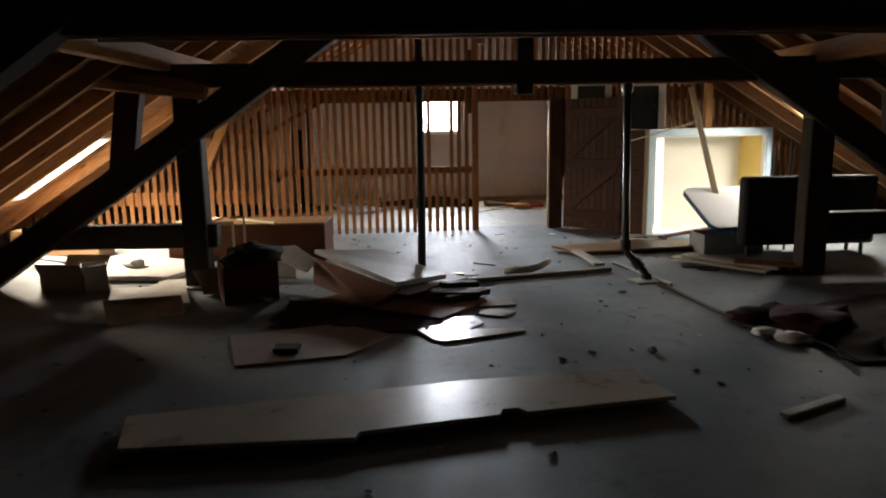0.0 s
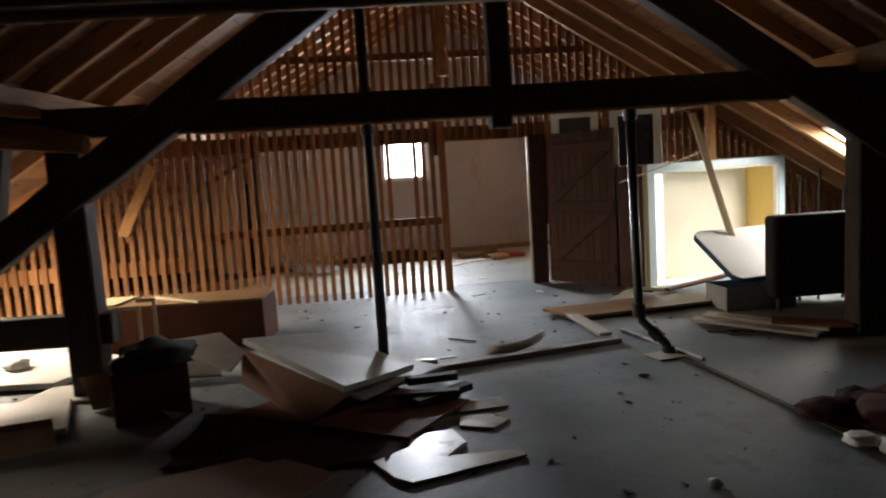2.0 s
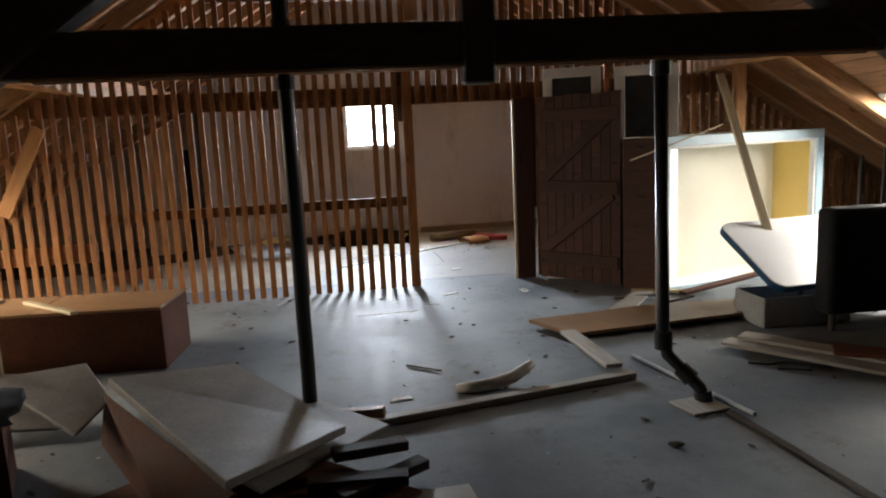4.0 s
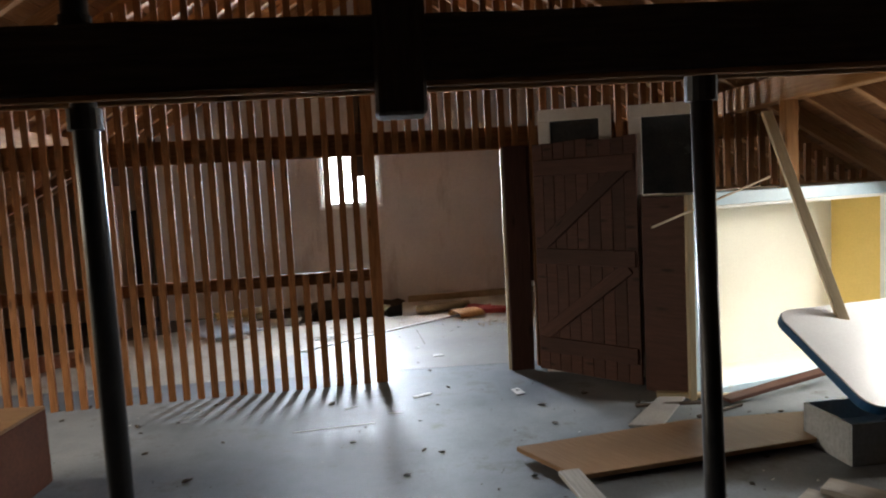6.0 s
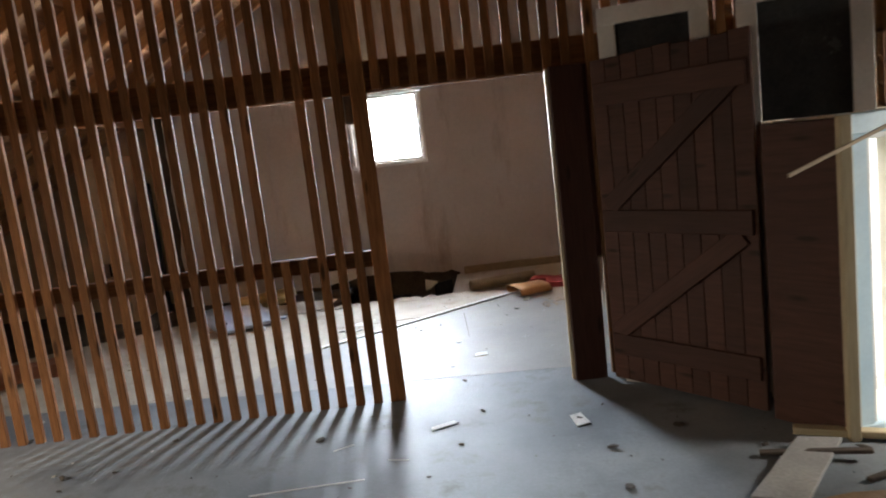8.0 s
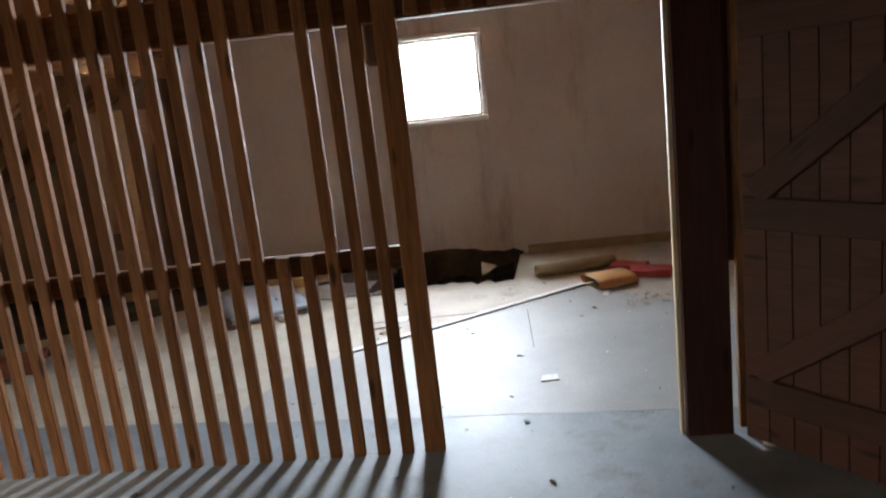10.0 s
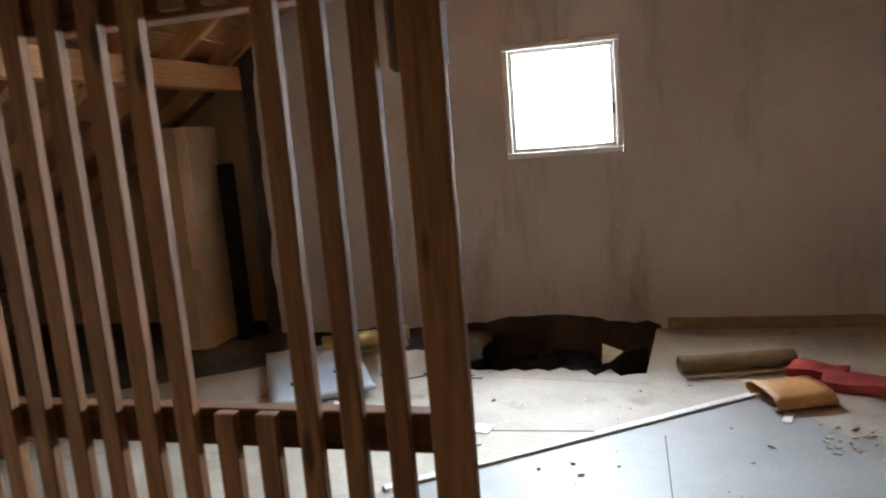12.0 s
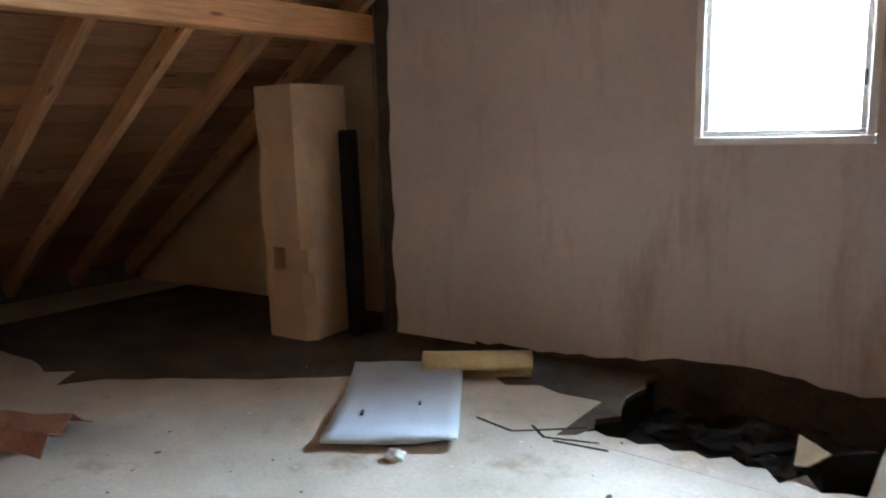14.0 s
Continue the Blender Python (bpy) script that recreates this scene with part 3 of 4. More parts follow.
m, _ = along((2.99, 10.21, 0.0), (3.7, 9.98, 0.0))
old_sash(m, 0.62, 2.21, "taller white-framed sash with dusty dark glass")

# ---- niche with painted frame ----
NA, NB = Vector((3.21, 9.55, 0)), Vector((5.21, 10.18, 0))
nm, NW = along(NA, NB)
NH = 1.50
niche = thing("niche", "cream-painted dormer niche in a pale blue frame", "niche", nm, kind="structure")
F = 0.095
for a, b, c, d in ((0, NW, NH - F, NH), (0, F, 0.05, NH - F), (NW - F, NW, 0.05, NH - F), (0, NW, 0.0, 0.05)):
    part("frame", box(a, b, -0.02, 0.07, c, d, 0.006), M_BLUEWHITE, niche)
for a, b, c, d in ((F, NW - F, NH - F - 0.025, NH - F), (F, F + 0.025, 0.05, NH - F - 0.025), (NW - F - 0.025, NW - F, 0.05, NH - F - 0.025)):
    part("frame_bead", box(a, b, -0.005, 0.06, c, d, 0.004), M_WHITEPAINT, niche)
ND = 0.55
part("back_panel", box(0.0, NW, ND, ND + 0.03, 0.0, NH), M_CREAM, niche)
# yellow panel is the cream board with shade put into its colour
part("side_panel", box(NW - F + 0.003, NW - F + 0.03, 0.07, ND, 0.03, NH - 0.01), M_YELLOWSHADE, niche)
part("side_panel", box(F - 0.03, F - 0.003, 0.07, ND, 0.03, NH - 0.01), M_CREAM, niche)
part("floor_panel", box(F - 0.03, NW - F + 0.03, 0.07, ND, 0.0, 0.03), M_CREAM, niche)
part("top_panel", box(F - 0.03, NW - F + 0.03, 0.07, ND, NH - 0.03, NH - 0.005), M_CREAM, niche)
# unseen glowing panel and fill lamp, added to light the niche
part("side_glow", box(F + 0.002, F + 0.008, 0.10, ND - 0.05, 0.25, 1.30), M_SKYGLOW, niche, "unseen glowing panel added to light the niche")
area("niche_fill", nm @ look((F + 0.02, 0.31, 0.80), (1.0, 0.40, 0.76)), 0.36, 1.0, 4, (1.0, 0.96, 0.86))
# outer trim strip beside the door
m, ln = along((3.18, 9.51, 0.0), (3.18, 9.51, 1.5), (1, 0, 0))
tagged(mesh_ob("trim", stick(ln, 0.05, 0.05, 0.004), M_PALE, m), "pale wooden trim beside the niche", "trim", kind="structure")

# flue stack at the gable
flue = thing("flue_stack", "tan plastered flue stack with a soot door hole", "chimney", pose(-2.96, 13.82, 0, 0, 0, 6))
bm = bmesh.new()
fo = [(0, 0), (0.36, 0.0), (0.43, 0.06), (0.43, 0.5), (0, 0.5)]
for a, b in ((0, 0.52), (0.70, 1.88)):
    part("shaft", slab(fo, a, b), M_FLUE, flue)
part("shaft", box(0, 0.08, 0, 0.5, 0.52, 0.70), M_FLUE, flue)
part("shaft", box(0.20, 0.43, 0.001, 0.5, 0.52, 0.70), M_FLUE, flue)
part("soot_hole", box(0.08, 0.2, 0.2, 0.45, 0.52, 0.70), M_VOID, flue)
# near-black upright put in for the shade between flue and wall
m, ln = along((-2.40, 14.20, 0), (-2.40, 14.20, 1.55), (1, 0, 0))
tagged(mesh_ob("gap_shade", stick(ln, 0.12, 0.12, 0.02), M_VOID, m), "near-black upright standing in for the shadow gap by the flue", "pipe")


# ---- pipes ----
def drain_pipe(label, path, r, collars, flange=None):
    t = thing("drain_pipe", label, "pipe", pose(*path[0]))
    o = Vector(path[0])
    part("pipe", tube([Vector(p) - o for p in path], r, 16), M_IRON, t, smooth=True)
    for a, b, rr in collars:
        part("collar", tube([Vector(a) - o, Vector(b) - o], rr, 16), M_IRON, t, smooth=False)
    return t


drain_pipe("black cast-iron pipe standing on the floor", [(0.12, 7.02, 0.0), (0.12, 7.02, 2.0), (0.12, 7.02, 2.5), (0.11, 7.03, 3.95)], 0.042,
           [((0.12, 7.02, 0.0), (0.12, 7.02, 0.1), 0.058), ((0.12, 7.02, 1.9), (0.12, 7.02, 1.97), 0.056), ((0.12, 7.02, 2.2), (0.12, 7.02, 2.27), 0.052)])
drain_pipe("black cast-iron pipe with an offset bend at its foot", [(2.43, 6.88, 0.0), (2.41, 6.90, 0.08), (2.34, 6.98, 0.17), (2.27, 7.04, 0.25), (2.245, 7.05, 0.36), (2.22, 7.05, 1.99)], 0.038,
           [((2.247, 7.05, 0.29), (2.243, 7.05, 0.40), 0.055), ((2.38, 6.94, 0.12), (2.33, 6.99, 0.18), 0.055), ((2.43, 6.88, 0.0), (2.42, 6.89, 0.06), 0.052), ((2.22, 7.05, 1.90), (2.22, 7.05, 1.99), 0.056)])


# ---- main room: loose things ----
def flat_board(name, label, category, corners, thick, material, group="", lift=0.0):
    """A board from its corner places (x, y, z of the upper face)."""
    bm = bmesh.new()
    hi = [bm.verts.new(c) for c in corners]
    n = (Vector(corners[1]) - Vector(corners[0])).cross(Vector(corners[2]) - Vector(corners[0])).normalized()
    if n.z < 0:
        n.negate()
    lo = [bm.verts.new(Vector(c) - n * thick) for c in corners]
    bm.faces.new(hi)
    bm.faces.new(lo[::-1])
    for k in range(len(hi)):
        bm.faces.new((hi[k], lo[k], lo[(k + 1) % len(hi)], hi[(k + 1) % len(hi)]))
    bmesh.ops.recalc_face_normals(bm, faces=bm.faces)
    bmesh.ops.bevel(bm, geom=bm.edges[:], offset=min(0.004, thick * 0.2), segments=1, affect="EDGES", profile=0.5)
    c = sum((Vector(p) for p in corners), Vector()) / len(corners)
    x = (Vector(corners[1]) - Vector(corners[0])).normalized()
    m, _ = along(c, c + x, n)
    bmesh.ops.transform(bm, matrix=m.inverted(), verts=bm.verts)
    return tagged(mesh_ob(name, bm, material, m), label, category, group)


# cabinet lying on its back
cab = thing("cabinet", "brown veneered cabinet lying on its back", "cabinet", pose(-2.97, 8.27, 0, 0, 0, -1))
CL, CD, CH = 1.9, 0.62, 0.47
part("side_panel", box(0, CL, 0, 0.02, 0, CH - 0.021, 0.003), M_REDBROWN, cab, "dark brown side")
part("side_panel", box(0, CL, CD - 0.02, CD, 0, CH - 0.021, 0.003), M_REDBROWN, cab)
part("end_panel", box(CL - 0.02, CL, 0.021, CD - 0.021, 0, CH - 0.021, 0.003), M_REDBROWN, cab)
part("end_panel", box(0, 0.02, 0.021, CD - 0.021, 0, CH - 0.021, 0.003), M_REDBROWN, cab)
part("door", box(0, CL * 0.5 - 0.002, -0.005, CD, CH - 0.02, CH, 0.003), M_VENEER, cab)
part("door", box(CL * 0.5 + 0.002, CL, -0.005, CD, CH - 0.02, CH, 0.003), M_VENEER, cab)
m, ln = along((-2.2, 8.62, 0.485), (-1.62, 8.1, 0.495))
tagged(mesh_ob("batten", stick(ln, 0.05, 0.025, 0.003), M_PALE, m), "pale batten lying across the cabinet", "batten")
flat_board("loose_panel", "small pale panel lying on the cabinet", "board", [(-2.9, 8.32, 0.49), (-2.5, 8.3, 0.49), (-2.45, 8.8, 0.49), (-2.85, 8.8, 0.49)], 0.018, M_PALE)

# collapsed chipboard cabinet by the pipe
heap = thing("broken_cabinet", "collapsed white chipboard cabinet with red-brown inside", "cabinet", pose(-0.4, 6.4, 0))


def heap_plate(name, corners, thick, material, label=""):
    ob = flat_board(name, "", "", [tuple(Vector(c) - Vector((-0.4, 6.4, 0))) for c in corners], thick, material)
    for key in list(ob.keys()):
        del ob[key]
    ob.parent = heap
    return tagged(ob, label) if label else ob


heap_plate("top_panel", [(-0.99, 7.0, 0.36), (-0.09, 5.83, 0.26), (0.36, 6.50, 0.18), (-0.35, 7.30, 0.30)], 0.045, M_WHITEBD)
heap_plate("side_panel", [(-0.99, 6.92, 0.30), (-0.06, 5.84, 0.20), (-0.32, 5.78, 0.05), (-0.98, 6.78, 0.06)], 0.02, M_REDBROWN, "red-brown laminate side")
heap_plate("bottom_panel", [(-0.32, 6.35, 0.13), (0.0, 6.02, 0.11), (0.58, 6.62, 0.12), (0.1, 7.1, 0.13)], 0.022, M_WHITEBD)
heap_plate("back_panel", [(-0.9, 6.15, 0.035), (0.30, 5.45, 0.035), (0.72, 6.05, 0.035), (-0.2, 6.8, 0.035)], 0.02, M_REDBROWN)
for a, b in (((0.30, 6.30, 0.12), (0.66, 6.42, 0.10)), ((0.2, 6.1, 0.08), (0.66, 6.12, 0.07)), ((0.35, 5.98, 0.06), (0.74, 6.28, 0.06))):
    m, ln = along(a, b)
    tagged(mesh_ob("wood_offcut", stick(ln, 0.09, 0.05, 0.004), M_DARK, m), "dark broken piece of furniture frame", "wood scrap", "furniture scraps")
flat_board("chipboard_sheet", "pale chipboard panel propped on the heap", "board", [(-1.72, 7.15, 0.35), (-0.98, 6.5, 0.24), (-0.95, 6.9, 0.27), (-1.25, 7.35, 0.35)], 0.02, M_WHITEBD)
flat_board("chipboard_sheet", "grey panel leaning behind the box", "board", [(-2.0, 7.5, 0.28), (-1.3, 7.5, 0.24), (-1.2, 7.05, 0.06), (-1.95, 7.05, 0.08)], 0.02, M_WHITEBD)
for pts, lab in (([(0.64, 5.88), (0.97, 5.93), (0.94, 6.11), (0.68, 6.08)], "broken grey chip of board"), ([(0.62, 5.63), (0.82, 5.55), (0.94, 5.68), (0.82, 5.81), (0.64, 5.79)], "broken grey chip of board")):
    tagged(mesh_ob("board_fragment", slab(pts, 0.002, 0.014), M_GLOSSBD), lab, "board", "board fragments")
tagged(mesh_ob("board_fragment", slab([(0.1, 5.18), (0.22, 4.95), (0.32, 4.87), (0.95, 5.11), (0.92, 5.19), (0.52, 5.18), (0.64, 5.35), (0.57, 5.58), (0.32, 5.53), (0.3, 5.35)], 0.004, 0.018, 0.003), M_GLOSSBD), "split glossy board with ragged edge on the floor", "board")
tagged(mesh_ob("pink_panel", slab([(-1.34, 5.1), (-1.12, 4.42), (-0.39, 4.6), (-0.09, 5.08), (-0.54, 5.43)], 0.003, 0.015, 0.002), M_PINK), "dull pink hardboard panel on the floor", "board")
tagged(mesh_ob("book", box(-0.92, -0.74, 4.66, 4.80, 0.016, 0.05, 0.005), M_BLACK), "small black booklet on the pink panel", "book")

def crumpled(x0, y0, w, d, skew, height, seed, material, label):
    """A crumpled sheet lying on the floor."""
    bm = bmesh.new()
    nx, ny = max(8, int(w * 15)), max(8, int(d * 15))
    rows = []
    for i in range(nx + 1):
        row = []
        for j in range(ny + 1):
            u, v = i / nx, j / ny
            n1 = noise.noise((u * w * 3.2, v * d * 3.0, seed))
            n2 = noise.noise((u * w * 7.5, v * d * 7.0, seed + 4.0))
            row.append(bm.verts.new((x0 + w * u + 0.16 * n1 + 0.05 * n2, y0 + d * v + skew * u + 0.13 * noise.noise((u * w * 4, v * d * 4, seed + 9)), 0.006 + height * max(0, n1 + 0.5 * n2 + 0.25))))
        rows.append(row)
    for i in range(nx):
        for j in range(ny):
            bm.faces.new((rows[i][j], rows[i + 1][j], rows[i + 1][j + 1], rows[i][j + 1]))
    bmesh.ops.recalc_face_normals(bm, faces=bm.faces)
    bmesh.ops.solidify(bm, geom=bm.faces[:], thickness=0.004)
    return tagged(mesh_ob("crumpled_sheet", bm, material, None, True), label, "carpet", "crumpled carpets")


crumpled(-1.12, 5.28, 1.55, 1.0, -0.12, 0.028, 3.3, M_DARKSHEET, "crumpled dark maroon sheet before the broken cabinet")
# added dark heap: the near-black shade at the right, put into colour
crumpled(2.98, 4.15, 1.9, 1.45, 0.55, 0.09, 8.1, M_DARKSHEET, "dark heaped sheet added to carry the shade at the right")

# long board in the foreground, broken front edge
tagged(mesh_ob("long_board", slab([(-1.46, 3.50), (-1.34, 3.10), (-0.17, 3.17), (-0.15, 3.24), (0.59, 3.42), (0.61, 3.49), (0.70, 3.51), (0.74, 3.45), (1.62, 3.63), (1.52, 4.10), (0.4, 3.95)], 0.03, 0.055, 0.004), M_GLOSSBD), "long dusty veneered board with broken edge on the floor", "board")
tagged(mesh_ob("under_board", slab([(-1.34, 3.00), (-0.2, 3.13), (-0.22, 3.40), (-1.34, 3.35)], 0.002, 0.026), M_DARK), "dark board under the long board", "board")
m, ln = along((1.35, 3.87, 0.014), (0.85, 3.56, 0.014))
tagged(mesh_ob("batten", stick(ln, 0.06, 0.024, 0.003), M_DARK, m), "dark batten under the long board", "batten")

# cartons and boxes at the eaves side
def carton(m, w, d, h, label, material, flaps=True):
    t = thing("carton", label, "box", m)
    th = 0.008
    part("base", box(0, w, 0, d, 0.0, th), material, t)
    for a, b, c, e in ((0, w, 0, th), (0, w, d - th, d), (0, th, th, d - th), (w - th, w, th, d - th)):
        part("side", box(a, b, c, e, th, h), material, t)
    if flaps:
        for p, q, wd in (((0, 0, h), (w, 0, h), -0.14), ((0, d, h), (w, d, h), 0.16)):
            mm, ln = along(p, q)
            fl = part("flap", box(0, ln, min(0, wd), max(0, wd), 0, 0.006), material, t, m=mm @ pose(0, 0, 0, -62 if wd < 0 else 55))
    return t


flat_board("cardboard_sheet", "pale flattened cardboard lying on the floor", "cardboard", [(-2.98, 6.72, 0.055), (-2.25, 6.75, 0.06), (-1.98, 6.08, 0.05), (-2.6, 5.75, 0.05)], 0.045, M_WHITEPAINT)
flat_board("cardboard_flap", "brown bent flap of the flattened cardboard", "cardboard", [(-2.66, 5.84, 0.14), (-2.05, 6.05, 0.13), (-1.93, 5.84, 0.012), (-2.46, 5.48, 0.012)], 0.01, M_CARD)
carton(pose(-3.75, 6.85, 0.0, 0, 0, -10), 0.5, 0.36, 0.17, "open cardboard carton in the light", M_CARD)
carton(pose(-3.3, 6.78, 0.0, 0, 0, 24), 0.24, 0.24, 0.26, "small pale open carton beside a larger one", M_WHITEBD, False)
redbox = thing("wooden_crate", "dark brown wooden crate with a black cloth", "crate", pose(-1.68, 6.13, 0, 0, 0, 24))
for a, b, c, d in ((0, 0.5, 0, 0.018), (0, 0.5, 0.38, 0.398), (0, 0.018, 0.018, 0.38), (0.482, 0.5, 0.018, 0.38)):
    part("side", box(a, b, c, d, 0.0, 0.36, 0.003), M_REDBROWN, redbox)
part("bottom", box(0.018, 0.482, 0.018, 0.38, 0.0, 0.015), M_REDBROWN, redbox)
bm = lump(0.28, 4, 0.42, 3, 0.6, 2.5)
tagged(mesh_ob("black_cloth", bm, M_BLACK, pose(-1.48, 6.40, 0.40, 0, 0, 20), True), "crumpled black cloth over the crate", "cloth")
tagged(mesh_ob("paper", sheet([(0, 0), (0.1, 0.05), (0.16, 0.13), (0.2, 0.22)], 0.18, 0.003, 0.02, 3, 5), M_CHIP, pose(-1.32, 6.2, 0.0, 0, 0, 60)), "torn pale paper against the crate", "paper")
tagged(mesh_ob("paper", sheet([(0, 0), (0.1, 0.1), (0.16, 0.16), (0.24, 0.2)], 0.25, 0.003, 0.03, 6, 5), M_CARD, pose(-2.0, 6.52, 0.0, 0, 0, 40)), "torn brown paper against the post", "paper")
flat_board("white_panel", "white panel lying in the light at the eaves", "board", [(-3.7, 7.2, 0.09), (-2.6, 7.2, 0.06), (-2.3, 8.0, 0.06), (-3.4, 8.3, 0.10)], 0.05, M_WHITEPAINT)
flat_board("white_panel", "pale panel on the floor by the post", "board", [(-2.7, 6.75, 0.03), (-1.85, 6.78, 0.03), (-1.8, 7.2, 0.03), (-2.6, 7.2, 0.03)], 0.022, M_WHITEPAINT)
m, ln = along((-4.6, 8.2, 0.12), (-3.4, 7.4, 0.14))
tagged(mesh_ob("batten", stick(ln, 0.06, 0.03, 0.003), M_PLANK, m), "grey batten on the panels at the eaves", "batten")
tagged(mesh_ob("clear_bag", lump(0.12, 12, 0.5, 2, 0.5, 2.5), M_CHIP, pose(-3.15, 7.7, 0.11), True), "crumpled clear plastic bag on a panel", "bag")
m, ln = along((-5.3, 9.2, 0.16), (-4.0, 8.9, 0.16))
tagged(mesh_ob("wood_block", stick(ln, 0.3, 0.32, 0.01), M_VENEER, m), "pale wooden box section at the eaves", "wood block")

for k in range(2):
    br = thing("shelf_bracket", "small pale U-shaped bracket by the post", "bracket", pose(-1.93 + 0.09 * k, 7.35 + 0.12 * k, 0.0), "brackets by the post")
    part("upright", box(0, 0.02, 0, 0.03, 0.0, 0.62 + 0.04 * k, 0.003), M_PALE, br)
    part("arm", box(-0.14, -0.001, 0, 0.03, 0.59 + 0.04 * k, 0.62 + 0.04 * k, 0.003), M_PALE, br)

# planks round the second pipe
m, ln = along((0.45, 6.88, 0.022), (2.17, 7.36, 0.022))
tagged(mesh_ob("narrow_plank", stick(ln, 0.075, 0.042, 0.004), M_PLANK, m), "narrow grey plank lying by the pipes", "plank")
m, ln = along((1.97, 8.27, 0.065), (2.07, 7.44, 0.058))
tagged(mesh_ob("short_plank", stick(ln, 0.12, 0.03, 0.004), M_PLANK, m), "short pale plank propped on another plank", "plank")
flat_board("wide_board", "wide brown board with sawn edge on the floor", "board", [(1.75, 8.70, 0.062), (2.0, 8.22, 0.062), (4.0, 8.58, 0.062), (3.9, 8.95, 0.062), (2.9, 8.95, 0.062)], 0.03, M_VENEER)
m, ln = along((2.2, 8.55, 0.016), (3.6, 8.7, 0.016))
tagged(mesh_ob("batten", stick(ln, 0.07, 0.03, 0.003), M_DARK, m), "dark batten under the wide board", "batten")
m, ln = along((2.30, 7.74, 0.015), (2.60, 6.62, 0.015))
tagged(mesh_ob("conduit", tube([(0, 0, 0), (ln, 0, 0)], 0.014, 10), M_GREY, m), "thin grey conduit lying at the pipe foot", "conduit")
flat_board("foot_plate", "square grey plate under the pipe foot", "plate", [(2.22, 6.90, 0.014), (2.28, 6.68, 0.014), (2.52, 6.74, 0.014), (2.48, 6.95, 0.014)], 0.012, M_PLANK)
for k, (a, b) in enumerate((((3.02, 7.82, 0.05), (3.75, 6.98, 0.04)), ((3.16, 7.86, 0.075), (3.9, 7.06, 0.06)))):
    m, ln = along(a, b)
    tagged(mesh_ob("short_plank", stick(ln, 0.16, 0.025, 0.003), M_PLANK, m), "pale short plank on a low stack", "plank")
m, ln = along((3.2, 7.65, 0.018), (3.9, 7.5, 0.018))
tagged(mesh_ob("batten", stick(ln, 0.05, 0.034, 0.003), M_DARK, m), "dark batten under stacked planks", "batten")
tagged(mesh_ob("cable", tube([(3.0, 7.45, 0.01), (3.1, 7.38, 0.012), (3.22, 7.4, 0.012), (3.35, 7.3, 0.02), (3.3, 7.22, 0.012), (3.12, 7.3, 0.01)], 0.009, 6), M_BLACK), "short loop of black cable", "cable")
tagged(mesh_ob("bent_branch", tube([(1.0, 7.31, 0.03), (1.12, 7.30, 0.036), (1.26, 7.33, 0.04), (1.38, 7.38, 0.055), (1.47, 7.43, 0.085), (1.52, 7.46, 0.11)], [0.028, 0.036, 0.04, 0.04, 0.036, 0.03], 10), M_PLANK, None, True), "bent grey piece of bark-like wood", "wood scrap")
m, ln = along((0.70, 7.90, 0.01), (0.94, 7.72, 0.012))
tagged(mesh_ob("splinter", stick(ln, 0.014, 0.012, 0.003), M_DARK, m), "dark wood splinter on the floor", "wood scrap")
m, ln = along((0.05, 7.0, 0.03), (0.55, 6.93, 0.06))
tagged(mesh_ob("wood_block", stick(ln, 0.06, 0.07, 0.004), M_VENEER, m), "brown wood offcut at the pipe foot", "wood block")
tagged(mesh_ob("paper", slab([(0.58, 7.22), (0.72, 7.26), (0.70, 7.30), (0.60, 7.28)], 0.002, 0.008), M_CHIP), "small white scrap of paper", "paper")
# sticks, offcuts at the niche
m, ln = along((2.95, 9.62, 0.03), (3.5, 9.42, 0.03))
tagged(mesh_ob("batten", stick(ln, 0.06, 0.035, 0.004), M_PALE, m), "pale batten at the niche sill", "batten")
for a, b, w in (((2.72, 9.42, 0.02), (3.16, 9.30, 0.05), 0.035), ((3.05, 9.12, 0.012), (3.42, 9.26, 0.03), 0.03), ((3.50, 9.08, 0.008), (3.78, 8.93, 0.008), 0.014)):
    m, ln = along(a, b)
    tagged(mesh_ob("splinter", stick(ln, w, 0.02, 0.004), M_DARK, m), "dark split stick lying before the niche", "wood scrap", "split sticks")
m, ln = along((3.35, 9.35, 0.04), (4.35, 9.62, 0.14))
tagged(mesh_ob("batten", stick(ln, 0.10, 0.03, 0.004), M_LEAF, m), "dark brown board along the niche sill", "board")
flat_board("foot_plate", "small grey panel by the door", "board", [(2.55, 9.05, 0.02), (2.75, 8.98, 0.02), (3.1, 9.45, 0.05), (2.92, 9.5, 0.05)], 0.015, M_WHITEBD)
m, ln = along((3.73, 9.46, 2.05), (3.91, 8.76, 0.48), (1, 0, 0))
tagged(mesh_ob("leaning_plank", stick(ln, 0.03, 0.075, 0.004), M_PALE, m), "long pale plank leaning against the purlin", "plank")
m, ln = along((2.62, 8.70, 1.34), (3.93, 9.79, 1.59))
tagged(mesh_ob("thin_lath", stick(ln, 0.010, 0.014, 0.002), M_CARD, m), "thin broken lath hanging over the niche", "lath")
m, ln = along((4.45, 9.6, 0.60), (4.75, 9.5, 0.40))
tagged(mesh_ob("blue_rod", tube([(0, 0, 0), (ln, 0, 0)], 0.012, 8), M_BLUE, m), "thin blue rod beside the plank", "rod")

# tilted table top on its frame
tp = [Vector((3.45, 8.88, 0.75)), Vector((3.60, 8.15, 0.33))]
ta, tl = along(tp[1], tp[0])
tab = thing("table", "white laminate table with blue edge, tipped forward", "table", ta)
r, W = 0.11, 1.25
out = []
